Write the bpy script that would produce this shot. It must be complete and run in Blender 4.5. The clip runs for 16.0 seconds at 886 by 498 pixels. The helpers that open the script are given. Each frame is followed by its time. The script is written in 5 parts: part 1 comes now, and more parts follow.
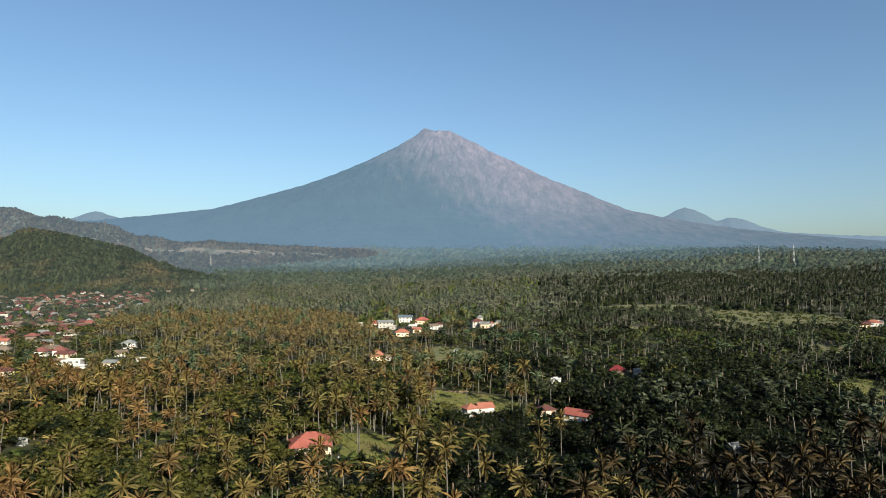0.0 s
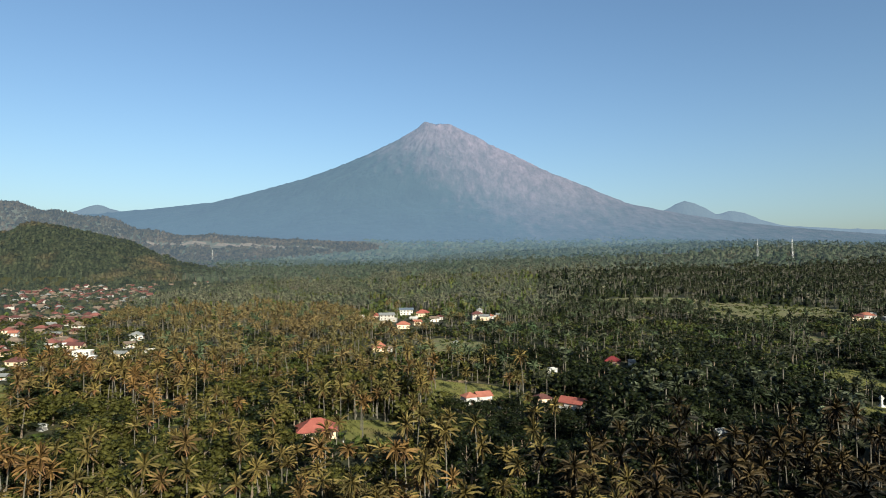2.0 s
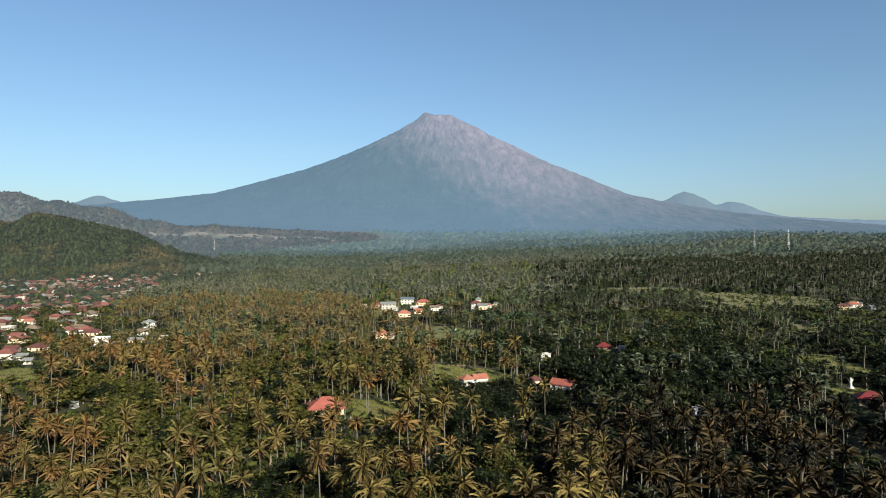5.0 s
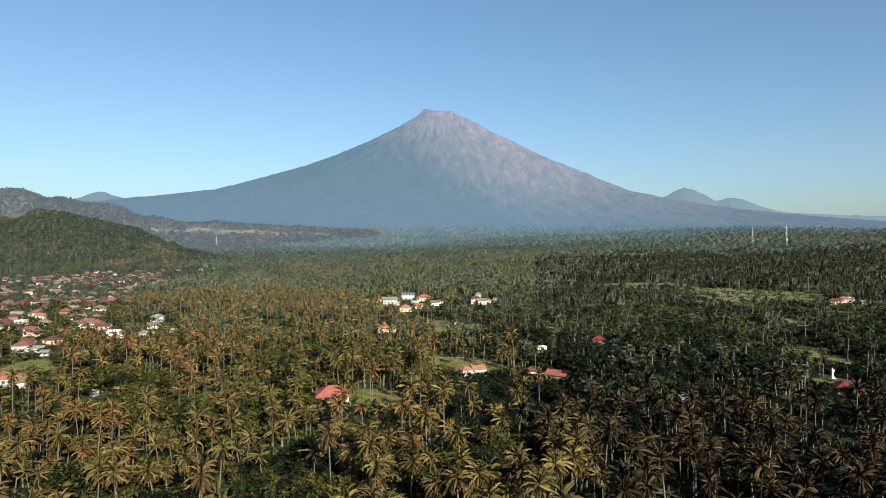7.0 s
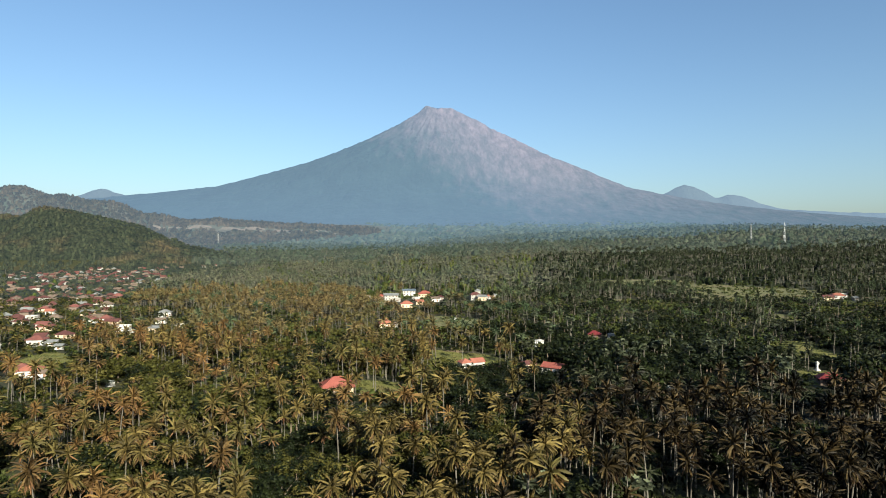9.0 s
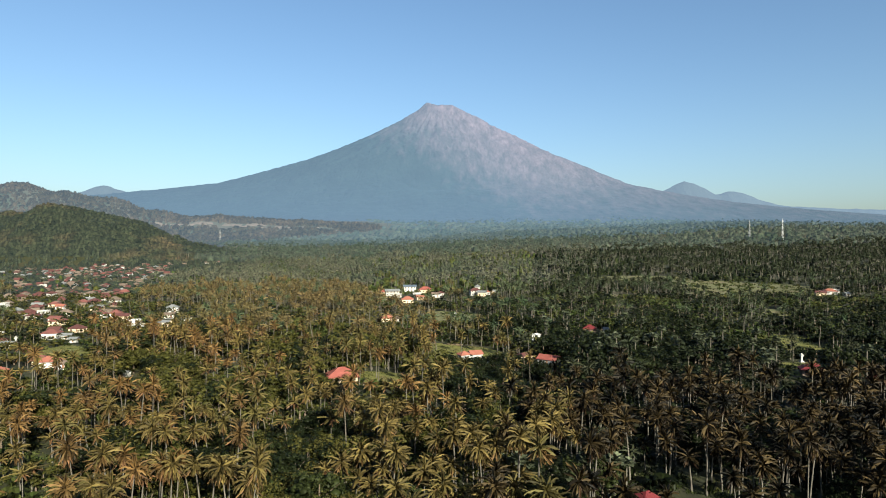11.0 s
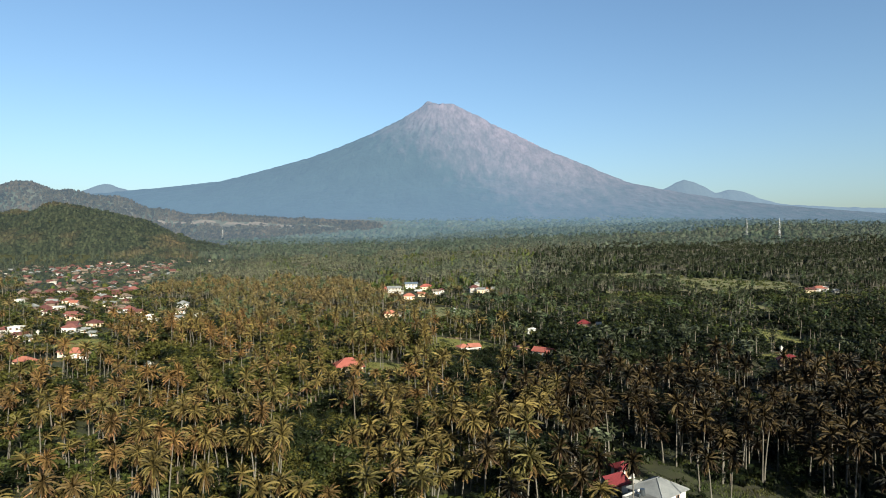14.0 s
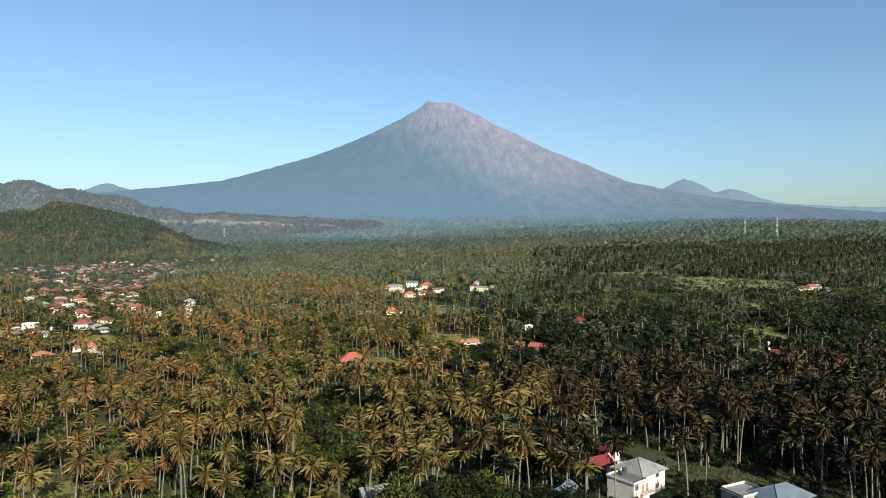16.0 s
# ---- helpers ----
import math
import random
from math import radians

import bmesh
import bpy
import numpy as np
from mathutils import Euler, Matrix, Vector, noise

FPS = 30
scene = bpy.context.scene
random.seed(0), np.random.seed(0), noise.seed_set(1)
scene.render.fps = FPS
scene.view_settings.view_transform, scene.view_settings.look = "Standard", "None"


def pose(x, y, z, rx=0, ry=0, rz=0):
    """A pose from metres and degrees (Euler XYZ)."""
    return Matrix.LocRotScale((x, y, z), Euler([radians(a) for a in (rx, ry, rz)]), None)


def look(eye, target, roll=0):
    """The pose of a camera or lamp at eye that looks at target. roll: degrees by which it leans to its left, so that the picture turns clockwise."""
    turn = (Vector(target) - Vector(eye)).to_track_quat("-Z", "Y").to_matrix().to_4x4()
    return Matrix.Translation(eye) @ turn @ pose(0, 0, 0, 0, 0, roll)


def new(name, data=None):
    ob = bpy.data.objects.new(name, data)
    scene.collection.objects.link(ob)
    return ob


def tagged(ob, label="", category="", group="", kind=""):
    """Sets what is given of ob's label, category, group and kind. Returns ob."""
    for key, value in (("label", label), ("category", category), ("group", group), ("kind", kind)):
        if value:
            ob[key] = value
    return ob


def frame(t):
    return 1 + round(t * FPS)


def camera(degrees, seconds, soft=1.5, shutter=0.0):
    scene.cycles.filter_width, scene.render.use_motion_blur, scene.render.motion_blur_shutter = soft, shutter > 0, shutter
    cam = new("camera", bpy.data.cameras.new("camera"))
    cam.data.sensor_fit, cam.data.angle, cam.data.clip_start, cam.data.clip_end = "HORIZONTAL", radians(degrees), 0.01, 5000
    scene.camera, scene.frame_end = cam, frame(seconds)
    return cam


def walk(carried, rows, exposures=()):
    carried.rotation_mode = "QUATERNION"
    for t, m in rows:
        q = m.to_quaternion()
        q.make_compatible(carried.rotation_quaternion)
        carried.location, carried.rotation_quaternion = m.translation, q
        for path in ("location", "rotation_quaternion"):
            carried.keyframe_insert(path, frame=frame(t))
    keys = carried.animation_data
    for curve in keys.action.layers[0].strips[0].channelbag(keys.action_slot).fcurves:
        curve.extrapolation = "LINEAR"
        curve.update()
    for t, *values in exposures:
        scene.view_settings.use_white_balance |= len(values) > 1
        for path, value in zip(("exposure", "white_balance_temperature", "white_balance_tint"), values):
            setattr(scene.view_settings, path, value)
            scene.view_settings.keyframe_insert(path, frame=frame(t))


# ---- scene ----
import itertools

# World: x to the right, y away towards the volcano, z up; the plain at the camera's feet is z = 0.

# ---- camera: an aircraft that draws back from the volcano and climbs slightly ----
LENS = 69.98          # degrees across the picture
FOCAL = 1120.0        # the same lens in picture units
EYE_Z = 68.0
CLIMB = 0.0122
DRIFT = 0.0268        # metres to the right for each metre drawn back
# seconds, metres drawn back, turn and tilt in picture units
FLIGHT = [
    (0.0, 0.00, -0.37, 482.45),
    (0.5, 2.53, -0.31, 479.22),
    (1.0, 5.12, -0.24, 476.38),
    (1.5, 7.83, 0.08, 473.63),
    (2.0, 10.67, 0.53, 470.62),
    (2.5, 13.83, 0.75, 467.78),
    (3.0, 17.07, 0.73, 465.04),
    (3.5, 20.43, 0.67, 462.10),
    (4.0, 23.90, 0.74, 459.29),
    (6.5, 42.40, 1.88, 447.30),
    (7.0, 45.88, 2.25, 446.36),
    (7.5, 49.25, 2.63, 445.13),
    (8.0, 52.52, 2.84, 443.25),
    (8.5, 55.78, 3.02, 441.68),
    (9.0, 59.10, 3.34, 440.93),
    (11.5, 77.47, 4.51, 433.80),
    (12.0, 81.06, 4.65, 433.51),
    (12.5, 84.61, 4.94, 432.93),
    (13.0, 88.15, 5.23, 432.06),
    (13.5, 91.71, 5.45, 431.56),
    (14.0, 95.30, 5.73, 431.39),
    (14.5, 98.95, 5.98, 430.87),
    (15.0, 102.63, 6.18, 430.17),
    (15.5, 106.31, 6.35, 429.85),
    (16.0, 110.00, 6.42, 429.81),
]
cam = camera(LENS, 16.0, soft=1.0)
walk(cam, [(t, pose(DRIFT * s, -s, EYE_Z + CLIMB * s,
                    90 - math.degrees(math.atan((441 - hy) / FOCAL)), 0,
                    math.degrees(cx / FOCAL))) for t, s, cx, hy in FLIGHT],
     exposures=((0.0, 1.40, 5720, 3.0), (4.0, 1.40, 5720, 3.0), (6.5, 1.47, 5720, 3.0), (9.0, 1.57, 5720, 3.0), (12.5, 1.58, 5720, 3.0), (16.0, 1.60, 5720, 3.0)))

# ---- light: a low morning sun from behind and to the right ----
SUN_EL = radians(24)
SUN_AZ = math.atan2(0.46, -0.89)      # bearing of the sun, clockwise from +y
to_sun = Vector((math.sin(SUN_AZ) * math.cos(SUN_EL), math.cos(SUN_AZ) * math.cos(SUN_EL), math.sin(SUN_EL)))
world = bpy.data.worlds.new("sky")
scene.world = world
world.use_nodes = True
wn = world.node_tree.nodes
sky = wn.new("ShaderNodeTexSky")
sky.sky_type = "NISHITA"
sky.sun_disc = False
sky.sun_elevation = SUN_EL
sky.sun_rotation = SUN_AZ
sky.altitude = 0
sky.air_density = 1.0
sky.dust_density = 1.7
sky.ozone_density = 1.5
wn["Background"].inputs["Strength"].default_value = 0.05
world.node_tree.links.new(sky.outputs[0], wn["Background"].inputs["Color"])
sun_data = bpy.data.lights.new("sun", "SUN")
sun_data.energy = 5.0
sun_data.angle = radians(0.53)
sun_data.color = (1.0, 0.86, 0.64)
sun = new("sun", sun_data)
sun.matrix_world = look((0, 0, 400), Vector((0, 0, 400)) - to_sun)

# ---- materials ----


def mat(name, low, high, rough=0.8, size=1.0, fine=6.0, bump=0.0, metal=0.0, third=None, third_size=30.0,
        third_edge=(0.45, 0.7), contrast=(0.3, 0.7), spec=0.3):
    """A surface that varies between two colours at two scales, with an optional third colour in large patches."""
    m = bpy.data.materials.new(name)
    m.use_nodes = True
    n, l = m.node_tree.nodes, m.node_tree.links
    b = n["Principled BSDF"]
    b.inputs["Roughness"].default_value = rough
    b.inputs["Metallic"].default_value = metal
    b.inputs["Specular IOR Level"].default_value = spec
    geo = n.new("ShaderNodeNewGeometry")

    def cloud(scale, detail):
        t = n.new("ShaderNodeTexNoise")
        t.inputs["Scale"].default_value = 1.0 / scale
        t.inputs["Detail"].default_value = detail
        l.new(geo.outputs["Position"], t.inputs["Vector"])
        return t.outputs["Fac"]
    big, small = cloud(size, 3.0), cloud(size / fine, 2.0)
    add = n.new("ShaderNodeMath")
    add.operation = "MULTIPLY_ADD"
    l.new(big, add.inputs[0])
    add.inputs[1].default_value = 0.65
    half = n.new("ShaderNodeMath")
    half.operation = "MULTIPLY"
    half.inputs[1].default_value = 0.35
    l.new(small, half.inputs[0])
    l.new(half.outputs[0], add.inputs[2])
    rng = n.new("ShaderNodeMapRange")
    rng.inputs["From Min"].default_value, rng.inputs["From Max"].default_value = contrast
    l.new(add.outputs[0], rng.inputs["Value"])
    mix = n.new("ShaderNodeMix")
    mix.data_type = "RGBA"
    l.new(rng.outputs[0], mix.inputs["Factor"])
    mix.inputs["A"].default_value = (*low, 1)
    mix.inputs["B"].default_value = (*high, 1)
    out = mix.outputs["Result"]
    if third:
        r2 = n.new("ShaderNodeMapRange")
        r2.inputs["From Min"].default_value, r2.inputs["From Max"].default_value = third_edge
        l.new(cloud(third_size, 4.0), r2.inputs["Value"])
        mx = n.new("ShaderNodeMix")
        mx.data_type = "RGBA"
        l.new(r2.outputs[0], mx.inputs["Factor"])
        l.new(out, mx.inputs["A"])
        mx.inputs["B"].default_value = (*third, 1)
        out = mx.outputs["Result"]
    l.new(out, b.inputs["Base Color"])
    if bump:
        bp = n.new("ShaderNodeBump")
        bp.inputs["Strength"].default_value = bump
        bp.inputs["Distance"].default_value = size * 0.05
        l.new(small, bp.inputs["Height"])
        l.new(bp.outputs["Normal"], b.inputs["Normal"])
    return m


WARM = (0.74, 0.575, 0.45)      # foliage under this light, against the first colours chosen for it


def leaf(name, low, high, size, third=None, third_size=40.0, third_edge=(0.45, 0.65), glow=0.25, vary_by=(0.5, 1.75)):
    """Foliage: the colours above, with light shining through the blades."""
    low, high = [c * k for c, k in zip(low, WARM)], [c * k for c, k in zip(high, WARM)]
    third = third and [c * k for c, k in zip(third, WARM)]
    m = mat(name, low, high, rough=0.55, size=size, fine=5.0, third=third, third_size=third_size, third_edge=third_edge, spec=0.08)
    n, l = m.node_tree.nodes, m.node_tree.links
    b = n["Principled BSDF"]
    col = b.inputs["Base Color"].links[0].from_socket
    hsv = n.new("ShaderNodeHueSaturation")
    geo = n.new("ShaderNodeNewGeometry")
    vary = n.new("ShaderNodeMapRange")
    vary.inputs["To Min"].default_value, vary.inputs["To Max"].default_value = vary_by
    l.new(geo.outputs["Random Per Island"], vary.inputs["Value"])
    l.new(vary.outputs[0], hsv.inputs["Value"])
    l.new(col, hsv.inputs["Color"])
    col = hsv.outputs["Color"]
    l.new(col, b.inputs["Base Color"])
    tr = n.new("ShaderNodeBsdfTranslucent")
    l.new(col, tr.inputs["Color"])
    sh = n.new("ShaderNodeMixShader")
    sh.inputs[0].default_value = glow
    l.new(b.outputs[0], sh.inputs[1])
    l.new(tr.outputs[0], sh.inputs[2])
    l.new(sh.outputs[0], n["Material Output"].inputs["Surface"])
    return m


def haze_glow(m, colour, amount):
    """A distant backdrop: haze painted as a little emission on the thing itself."""
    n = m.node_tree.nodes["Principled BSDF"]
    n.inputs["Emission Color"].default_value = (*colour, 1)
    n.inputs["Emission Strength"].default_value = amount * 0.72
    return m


M_GRASS = mat("grass_ground", (0.010, 0.0115, 0.0034), (0.029, 0.031, 0.0088), 0.95, 5, 9, 0.6, third=(0.034, 0.028, 0.012), third_size=45, third_edge=(0.52, 0.7))
M_MEADOW = mat("meadow_grass", (0.062, 0.068, 0.012), (0.140, 0.130, 0.026), 0.95, 5, 10, 0.4, third=(0.115, 0.090, 0.030), third_size=18, third_edge=(0.5, 0.68))
M_PASTURE = mat("rough_pasture", (0.052, 0.058, 0.021), (0.120, 0.112, 0.042), 0.95, 7, 8, 0.4, third=(0.11, 0.085, 0.05), third_size=22, third_edge=(0.5, 0.7))
M_LAWN = mat("rough_lawn", (0.015, 0.018, 0.005), (0.034, 0.036, 0.011), 0.95, 4, 9, 0.4, third=(0.026, 0.022, 0.011), third_size=12)
M_SOIL = mat("bare_soil", (0.16, 0.11, 0.06), (0.26, 0.19, 0.11), 0.95, 3, 6, 0.4)
M_PALM = leaf("palm_frond", (0.034, 0.025, 0.011), (0.186, 0.142, 0.062), 5, third=(0.080, 0.070, 0.034), third_size=45, third_edge=(0.48, 0.62), glow=0.08, vary_by=(0.4, 1.6))
M_FRESH = leaf("yellow_green_palm_frond", (0.026, 0.027, 0.011), (0.154, 0.146, 0.058), 5, third=(0.068, 0.075, 0.030), third_size=40, third_edge=(0.48, 0.62), glow=0.10, vary_by=(0.35, 1.7))
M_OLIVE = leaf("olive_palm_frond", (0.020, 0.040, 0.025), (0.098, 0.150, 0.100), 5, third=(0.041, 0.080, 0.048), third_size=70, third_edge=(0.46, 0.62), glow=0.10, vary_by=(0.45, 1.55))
# tawny fronds taken to near black: the dim east side put into colour
M_DIMTAWNY = leaf("dimmed_tawny_frond", (0.002, 0.002, 0.001), (0.072, 0.064, 0.032), 3, third=(0.004, 0.005, 0.003), third_size=16, third_edge=(0.48, 0.60), glow=0.04, vary_by=(0.10, 1.7))
M_DEAD = leaf("dry_palm_frond", (0.070, 0.050, 0.029), (0.168, 0.117, 0.069), 4, glow=0.08)
M_HUSK = leaf("straw_coloured_frond", (0.055, 0.046, 0.022), (0.145, 0.112, 0.055), 4, glow=0.08)
M_TRUNK = mat("palm_trunk", (0.050, 0.045, 0.036), (0.115, 0.103, 0.083), 0.9, 2, 5, 0.5)
# clump-sized mottle down to near black puts lit tops and shade into colour
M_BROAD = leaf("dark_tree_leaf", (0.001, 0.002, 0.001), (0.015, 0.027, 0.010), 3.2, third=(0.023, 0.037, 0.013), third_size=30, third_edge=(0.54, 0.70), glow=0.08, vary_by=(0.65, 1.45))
M_GREEN = leaf("green_tree_leaf", (0.026, 0.036, 0.010), (0.066, 0.080, 0.022), 4, third=(0.078, 0.088, 0.026), third_size=35, third_edge=(0.50, 0.68), glow=0.08, vary_by=(0.7, 1.3))
# far fronds: greyed colour and faint blue emission stand in for haze
M_FARPALM = haze_glow(leaf("far_palm_frond", (0.036, 0.052, 0.040), (0.128, 0.158, 0.126), 6, third=(0.048, 0.076, 0.055), third_size=90, third_edge=(0.46, 0.62), glow=0.10, vary_by=(0.55, 1.45)), (0.33, 0.44, 0.52), 0.012)
# olive frond at about half brightness: eastern dimness put into the leaf colour
M_DIMGREEN = leaf("dimmed_green_frond", (0.011, 0.018, 0.012), (0.055, 0.076, 0.050), 5, third=(0.022, 0.036, 0.022), third_size=80, third_edge=(0.46, 0.62), glow=0.10, vary_by=(0.5, 1.5))
M_KHAKI = leaf("khaki_palm_frond", (0.044, 0.046, 0.024), (0.170, 0.158, 0.088), 5, third=(0.082, 0.092, 0.047), third_size=60, third_edge=(0.46, 0.62), glow=0.10, vary_by=(0.45, 1.55))
M_FAN = leaf("pale_fan_palm_leaf", (0.028, 0.046, 0.036), (0.118, 0.168, 0.128), 3, glow=0.06, vary_by=(0.4, 1.5))
# dry fronds darkened likewise, in place of shade in the east
M_DIMDRY = leaf("dimmed_dry_frond", (0.006, 0.005, 0.003), (0.058, 0.043, 0.027), 4, glow=0.05, vary_by=(0.15, 1.6))
M_BUSH = leaf("bright_bush_leaf", (0.015, 0.032, 0.010), (0.054, 0.086, 0.028), 3, third=(0.061, 0.076, 0.027), third_size=25, glow=0.10)
M_BARK = mat("tree_bark", (0.07, 0.05, 0.035), (0.14, 0.11, 0.08), 0.9, 1.5, 5, 0.5)
M_RED = mat("red_roof_tile", (0.15, 0.040, 0.030), (0.225, 0.070, 0.052), 0.8, 3, 8, 0.5)
M_ORANGE = mat("orange_roof_tile", (0.175, 0.062, 0.040), (0.24, 0.092, 0.062), 0.8, 3, 8, 0.5)
M_FADED = mat("faded_red_roof_tile", (0.090, 0.032, 0.027), (0.150, 0.058, 0.047), 0.8, 3, 8, 0.5)
M_MAROON = mat("dark_red_roof_tile", (0.050, 0.019, 0.017), (0.086, 0.033, 0.028), 0.8, 3, 8, 0.5)
M_GREYROOF = mat("grey_roof_sheet", (0.095, 0.098, 0.098), (0.165, 0.168, 0.165), 0.6, 3, 8, 0.3)
M_DARKROOF = mat("dark_grey_flat_roof", (0.06, 0.06, 0.06), (0.11, 0.11, 0.105), 0.85, 2, 6, 0.3)
M_CRIMSON = mat("crimson_roof_tile", (0.075, 0.008, 0.010), (0.115, 0.015, 0.017), 0.75, 3, 8, 0.5)
M_BLUEROOF = mat("blue_grey_roof_sheet", (0.05, 0.065, 0.085), (0.095, 0.115, 0.145), 0.5, 3, 8, 0.3)
M_BROWNROOF = mat("weathered_brown_roof", (0.075, 0.055, 0.042), (0.135, 0.102, 0.078), 0.85, 3, 8, 0.4)
M_WHITE = mat("white_wall_paint", (0.27, 0.265, 0.25), (0.44, 0.43, 0.415), 0.85, 3, 6, 0.1, third=(0.20, 0.185, 0.155), third_size=4.0, third_edge=(0.54, 0.72))
M_CREAM = mat("cream_wall_paint", (0.40, 0.31, 0.22), (0.52, 0.41, 0.30), 0.85, 3, 6, 0.1)
M_GREYWALL = mat("raw_cement_wall", (0.20, 0.19, 0.175), (0.32, 0.305, 0.28), 0.9, 2, 6, 0.2)
M_TANWALL = mat("weathered_tan_wall", (0.085, 0.062, 0.050), (0.15, 0.115, 0.092), 0.9, 2, 6, 0.2)
M_BLUEWALL = mat("blue_wall_paint", (0.075, 0.115, 0.21), (0.115, 0.165, 0.28), 0.8, 3, 6, 0.1)
M_DARK = mat("dark_window_glass", (0.02, 0.024, 0.028), (0.04, 0.045, 0.05), 0.12, 2, 4, spec=0.5)
M_WOOD = mat("brown_door_wood", (0.12, 0.07, 0.04), (0.22, 0.13, 0.08), 0.7, 1, 6, 0.2)
M_STEELW = mat("white_mast_paint", (0.34, 0.34, 0.34), (0.44, 0.44, 0.44), 0.5, 3, 4)
M_STEELG = mat("grey_galvanised_steel", (0.15, 0.155, 0.16), (0.22, 0.225, 0.23), 0.5, 3, 4)
# upland leaf: haze put in as greyed colour and weak emission
M_UPLEAF = haze_glow(leaf("upland_forest_leaf", (0.030, 0.050, 0.038), (0.074, 0.106, 0.082), 16, third=(0.034, 0.060, 0.042), third_size=160, glow=0.15, vary_by=(0.7, 1.3)), (0.33, 0.44, 0.52), 0.03)
# the last woods before the volcano, miles of morning haze painted as stepped blue emission
HAZY = [haze_glow(leaf("hazy_forest_leaf", (0.024, 0.042, 0.035), (0.066, 0.094, 0.076), 20, third=(0.026, 0.048, 0.038), third_size=160, glow=0.15, vary_by=(0.8, 1.2)), (0.31, 0.45, 0.57), k)
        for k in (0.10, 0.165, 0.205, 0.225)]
# ridge, floor, scars and hill: haze painted as blue emission
M_RIDGELEAF = haze_glow(leaf("ridge_forest_leaf", (0.014, 0.019, 0.013), (0.044, 0.044, 0.034), 20, third=(0.046, 0.045, 0.037), third_size=170, glow=0.1, vary_by=(0.5, 1.5)), (0.29, 0.41, 0.52), 0.135)
M_FARFLOOR = haze_glow(mat("far_forest_floor", (0.016, 0.022, 0.014), (0.036, 0.042, 0.026), 0.95, 20, 6, 0.3, third=(0.05, 0.046, 0.034), third_size=140), (0.30, 0.42, 0.54), 0.12)
M_SCAR = haze_glow(mat("far_bare_soil", (0.050, 0.043, 0.030), (0.125, 0.095, 0.072), 0.95, 12, 6, 0.3), (0.30, 0.42, 0.54), 0.13)
M_HILLLEAF = haze_glow(leaf("hill_forest_leaf", (0.011, 0.021, 0.013), (0.039, 0.053, 0.033), 14, third=(0.068, 0.066, 0.042), third_size=120, third_edge=(0.55, 0.72), glow=0.1, vary_by=(0.55, 1.5)), (0.30, 0.42, 0.50), 0.025)

# ---- the lie of the land ----


def step(a, b, v):
    k = np.clip((v - a) / (b - a), 0, 1)
    return k * k * (3 - 2 * k)


def plain(x, y):
    """Height of the bare plain, which steepens towards the volcano."""
    u = y + 0.55 * np.clip(x, -2600, 1050) * (1 - 0.85 * step(2300, 3300, y) * step(-1300, -250, x))
    return np.interp(u, (-6000, 250, 600, 900, 1260, 1700, 2260, 3000, 3600, 4100, 4700), (-4, 0, 6, 12, 25, 46, 84, 148, 218, 292, 330))


def land(x, y):
    """Height of the ground: the plain, a wooded hill and a ridge behind it."""
    x, y = np.asarray(x, float), np.asarray(y, float)
    z = plain(x, y)
    z = z + 1.5 * np.sin(x / 47.0 + 1.3) * np.sin(y / 61.0) + 0.8 * np.sin(x / 19.0 + y / 23.0)
    z = z + 4.0 * step(700, 1600, y) * (np.sin(x / 160.0) + np.sin(y / 210.0 + x / 320.0))
    # the west side lies a little higher
    z = z + (3.8 * step(60, -120, x) + 2.4 * step(-120, -230, x)) * step(150, 230, y) * (1 - step(560, 760, y))
    # the plain sinks towards the far east
    z = z - 48 * step(700, 1900, x) * step(2600, 3900, y)
    # the wooded hill over the village
    crest = 152.0 * step(-560, -1060, x + 0.10 * (y - 1650)) * (0.86 + 0.14 * np.cos((x + 1120) / 150.0))
    front = step(1390, 1720, y + 0.12 * (x + 900)) * (1 - step(1780, 2250, y))
    rough = 1 + 0.07 * np.sin(x / 37.0 + 0.4 * np.sin(y / 29.0)) + 0.05 * np.sin(y / 41.0 + x / 53.0)
    z = z + crest * front * rough
    # the long ridge behind it
    ridge = np.interp(x, (-5000, -1960, -1700, -1460, -1210, -910, -500, -100), (330, 288, 228, 166, 130, 84, 38, 0))
    z = z + ridge * np.exp(-((y - 2950) / np.where(y < 2950, 330.0, 420.0)) ** 2) * (1 + 0.05 * np.sin(x / 90.0) + 0.04 * np.sin(x / 37.0))
    return z


def zat(x, y):
    return float(land(x, y))


def mesh_from(name, verts, tris, mats, mat_ids=None, smooth=False):
    """A triangle mesh from arrays."""
    me = bpy.data.meshes.new(name)
    me.vertices.add(len(verts))
    me.vertices.foreach_set("co", np.asarray(verts, np.float32).ravel())
    me.loops.add(len(tris) * 3)
    me.loops.foreach_set("vertex_index", np.asarray(tris, np.int32).ravel())
    me.polygons.add(len(tris))
    me.polygons.foreach_set("loop_start", np.arange(len(tris), dtype=np.int32) * 3)
    for m in mats:
        me.materials.append(m)
    if mat_ids is not None:
        me.polygons.foreach_set("material_index", np.asarray(mat_ids, np.int32))
    if smooth:
        me.polygons.foreach_set("use_smooth", np.ones(len(tris), bool))
    me.update(calc_edges=True)
    me.validate()
    return me


def grid_tris(rows, cols):
    a = (np.arange(rows - 1)[:, None] * cols + np.arange(cols - 1)[None, :]).ravel()
    return np.concatenate([np.stack([a, a + 1, a + cols + 1], 1), np.stack([a, a + cols + 1, a + cols], 1)])


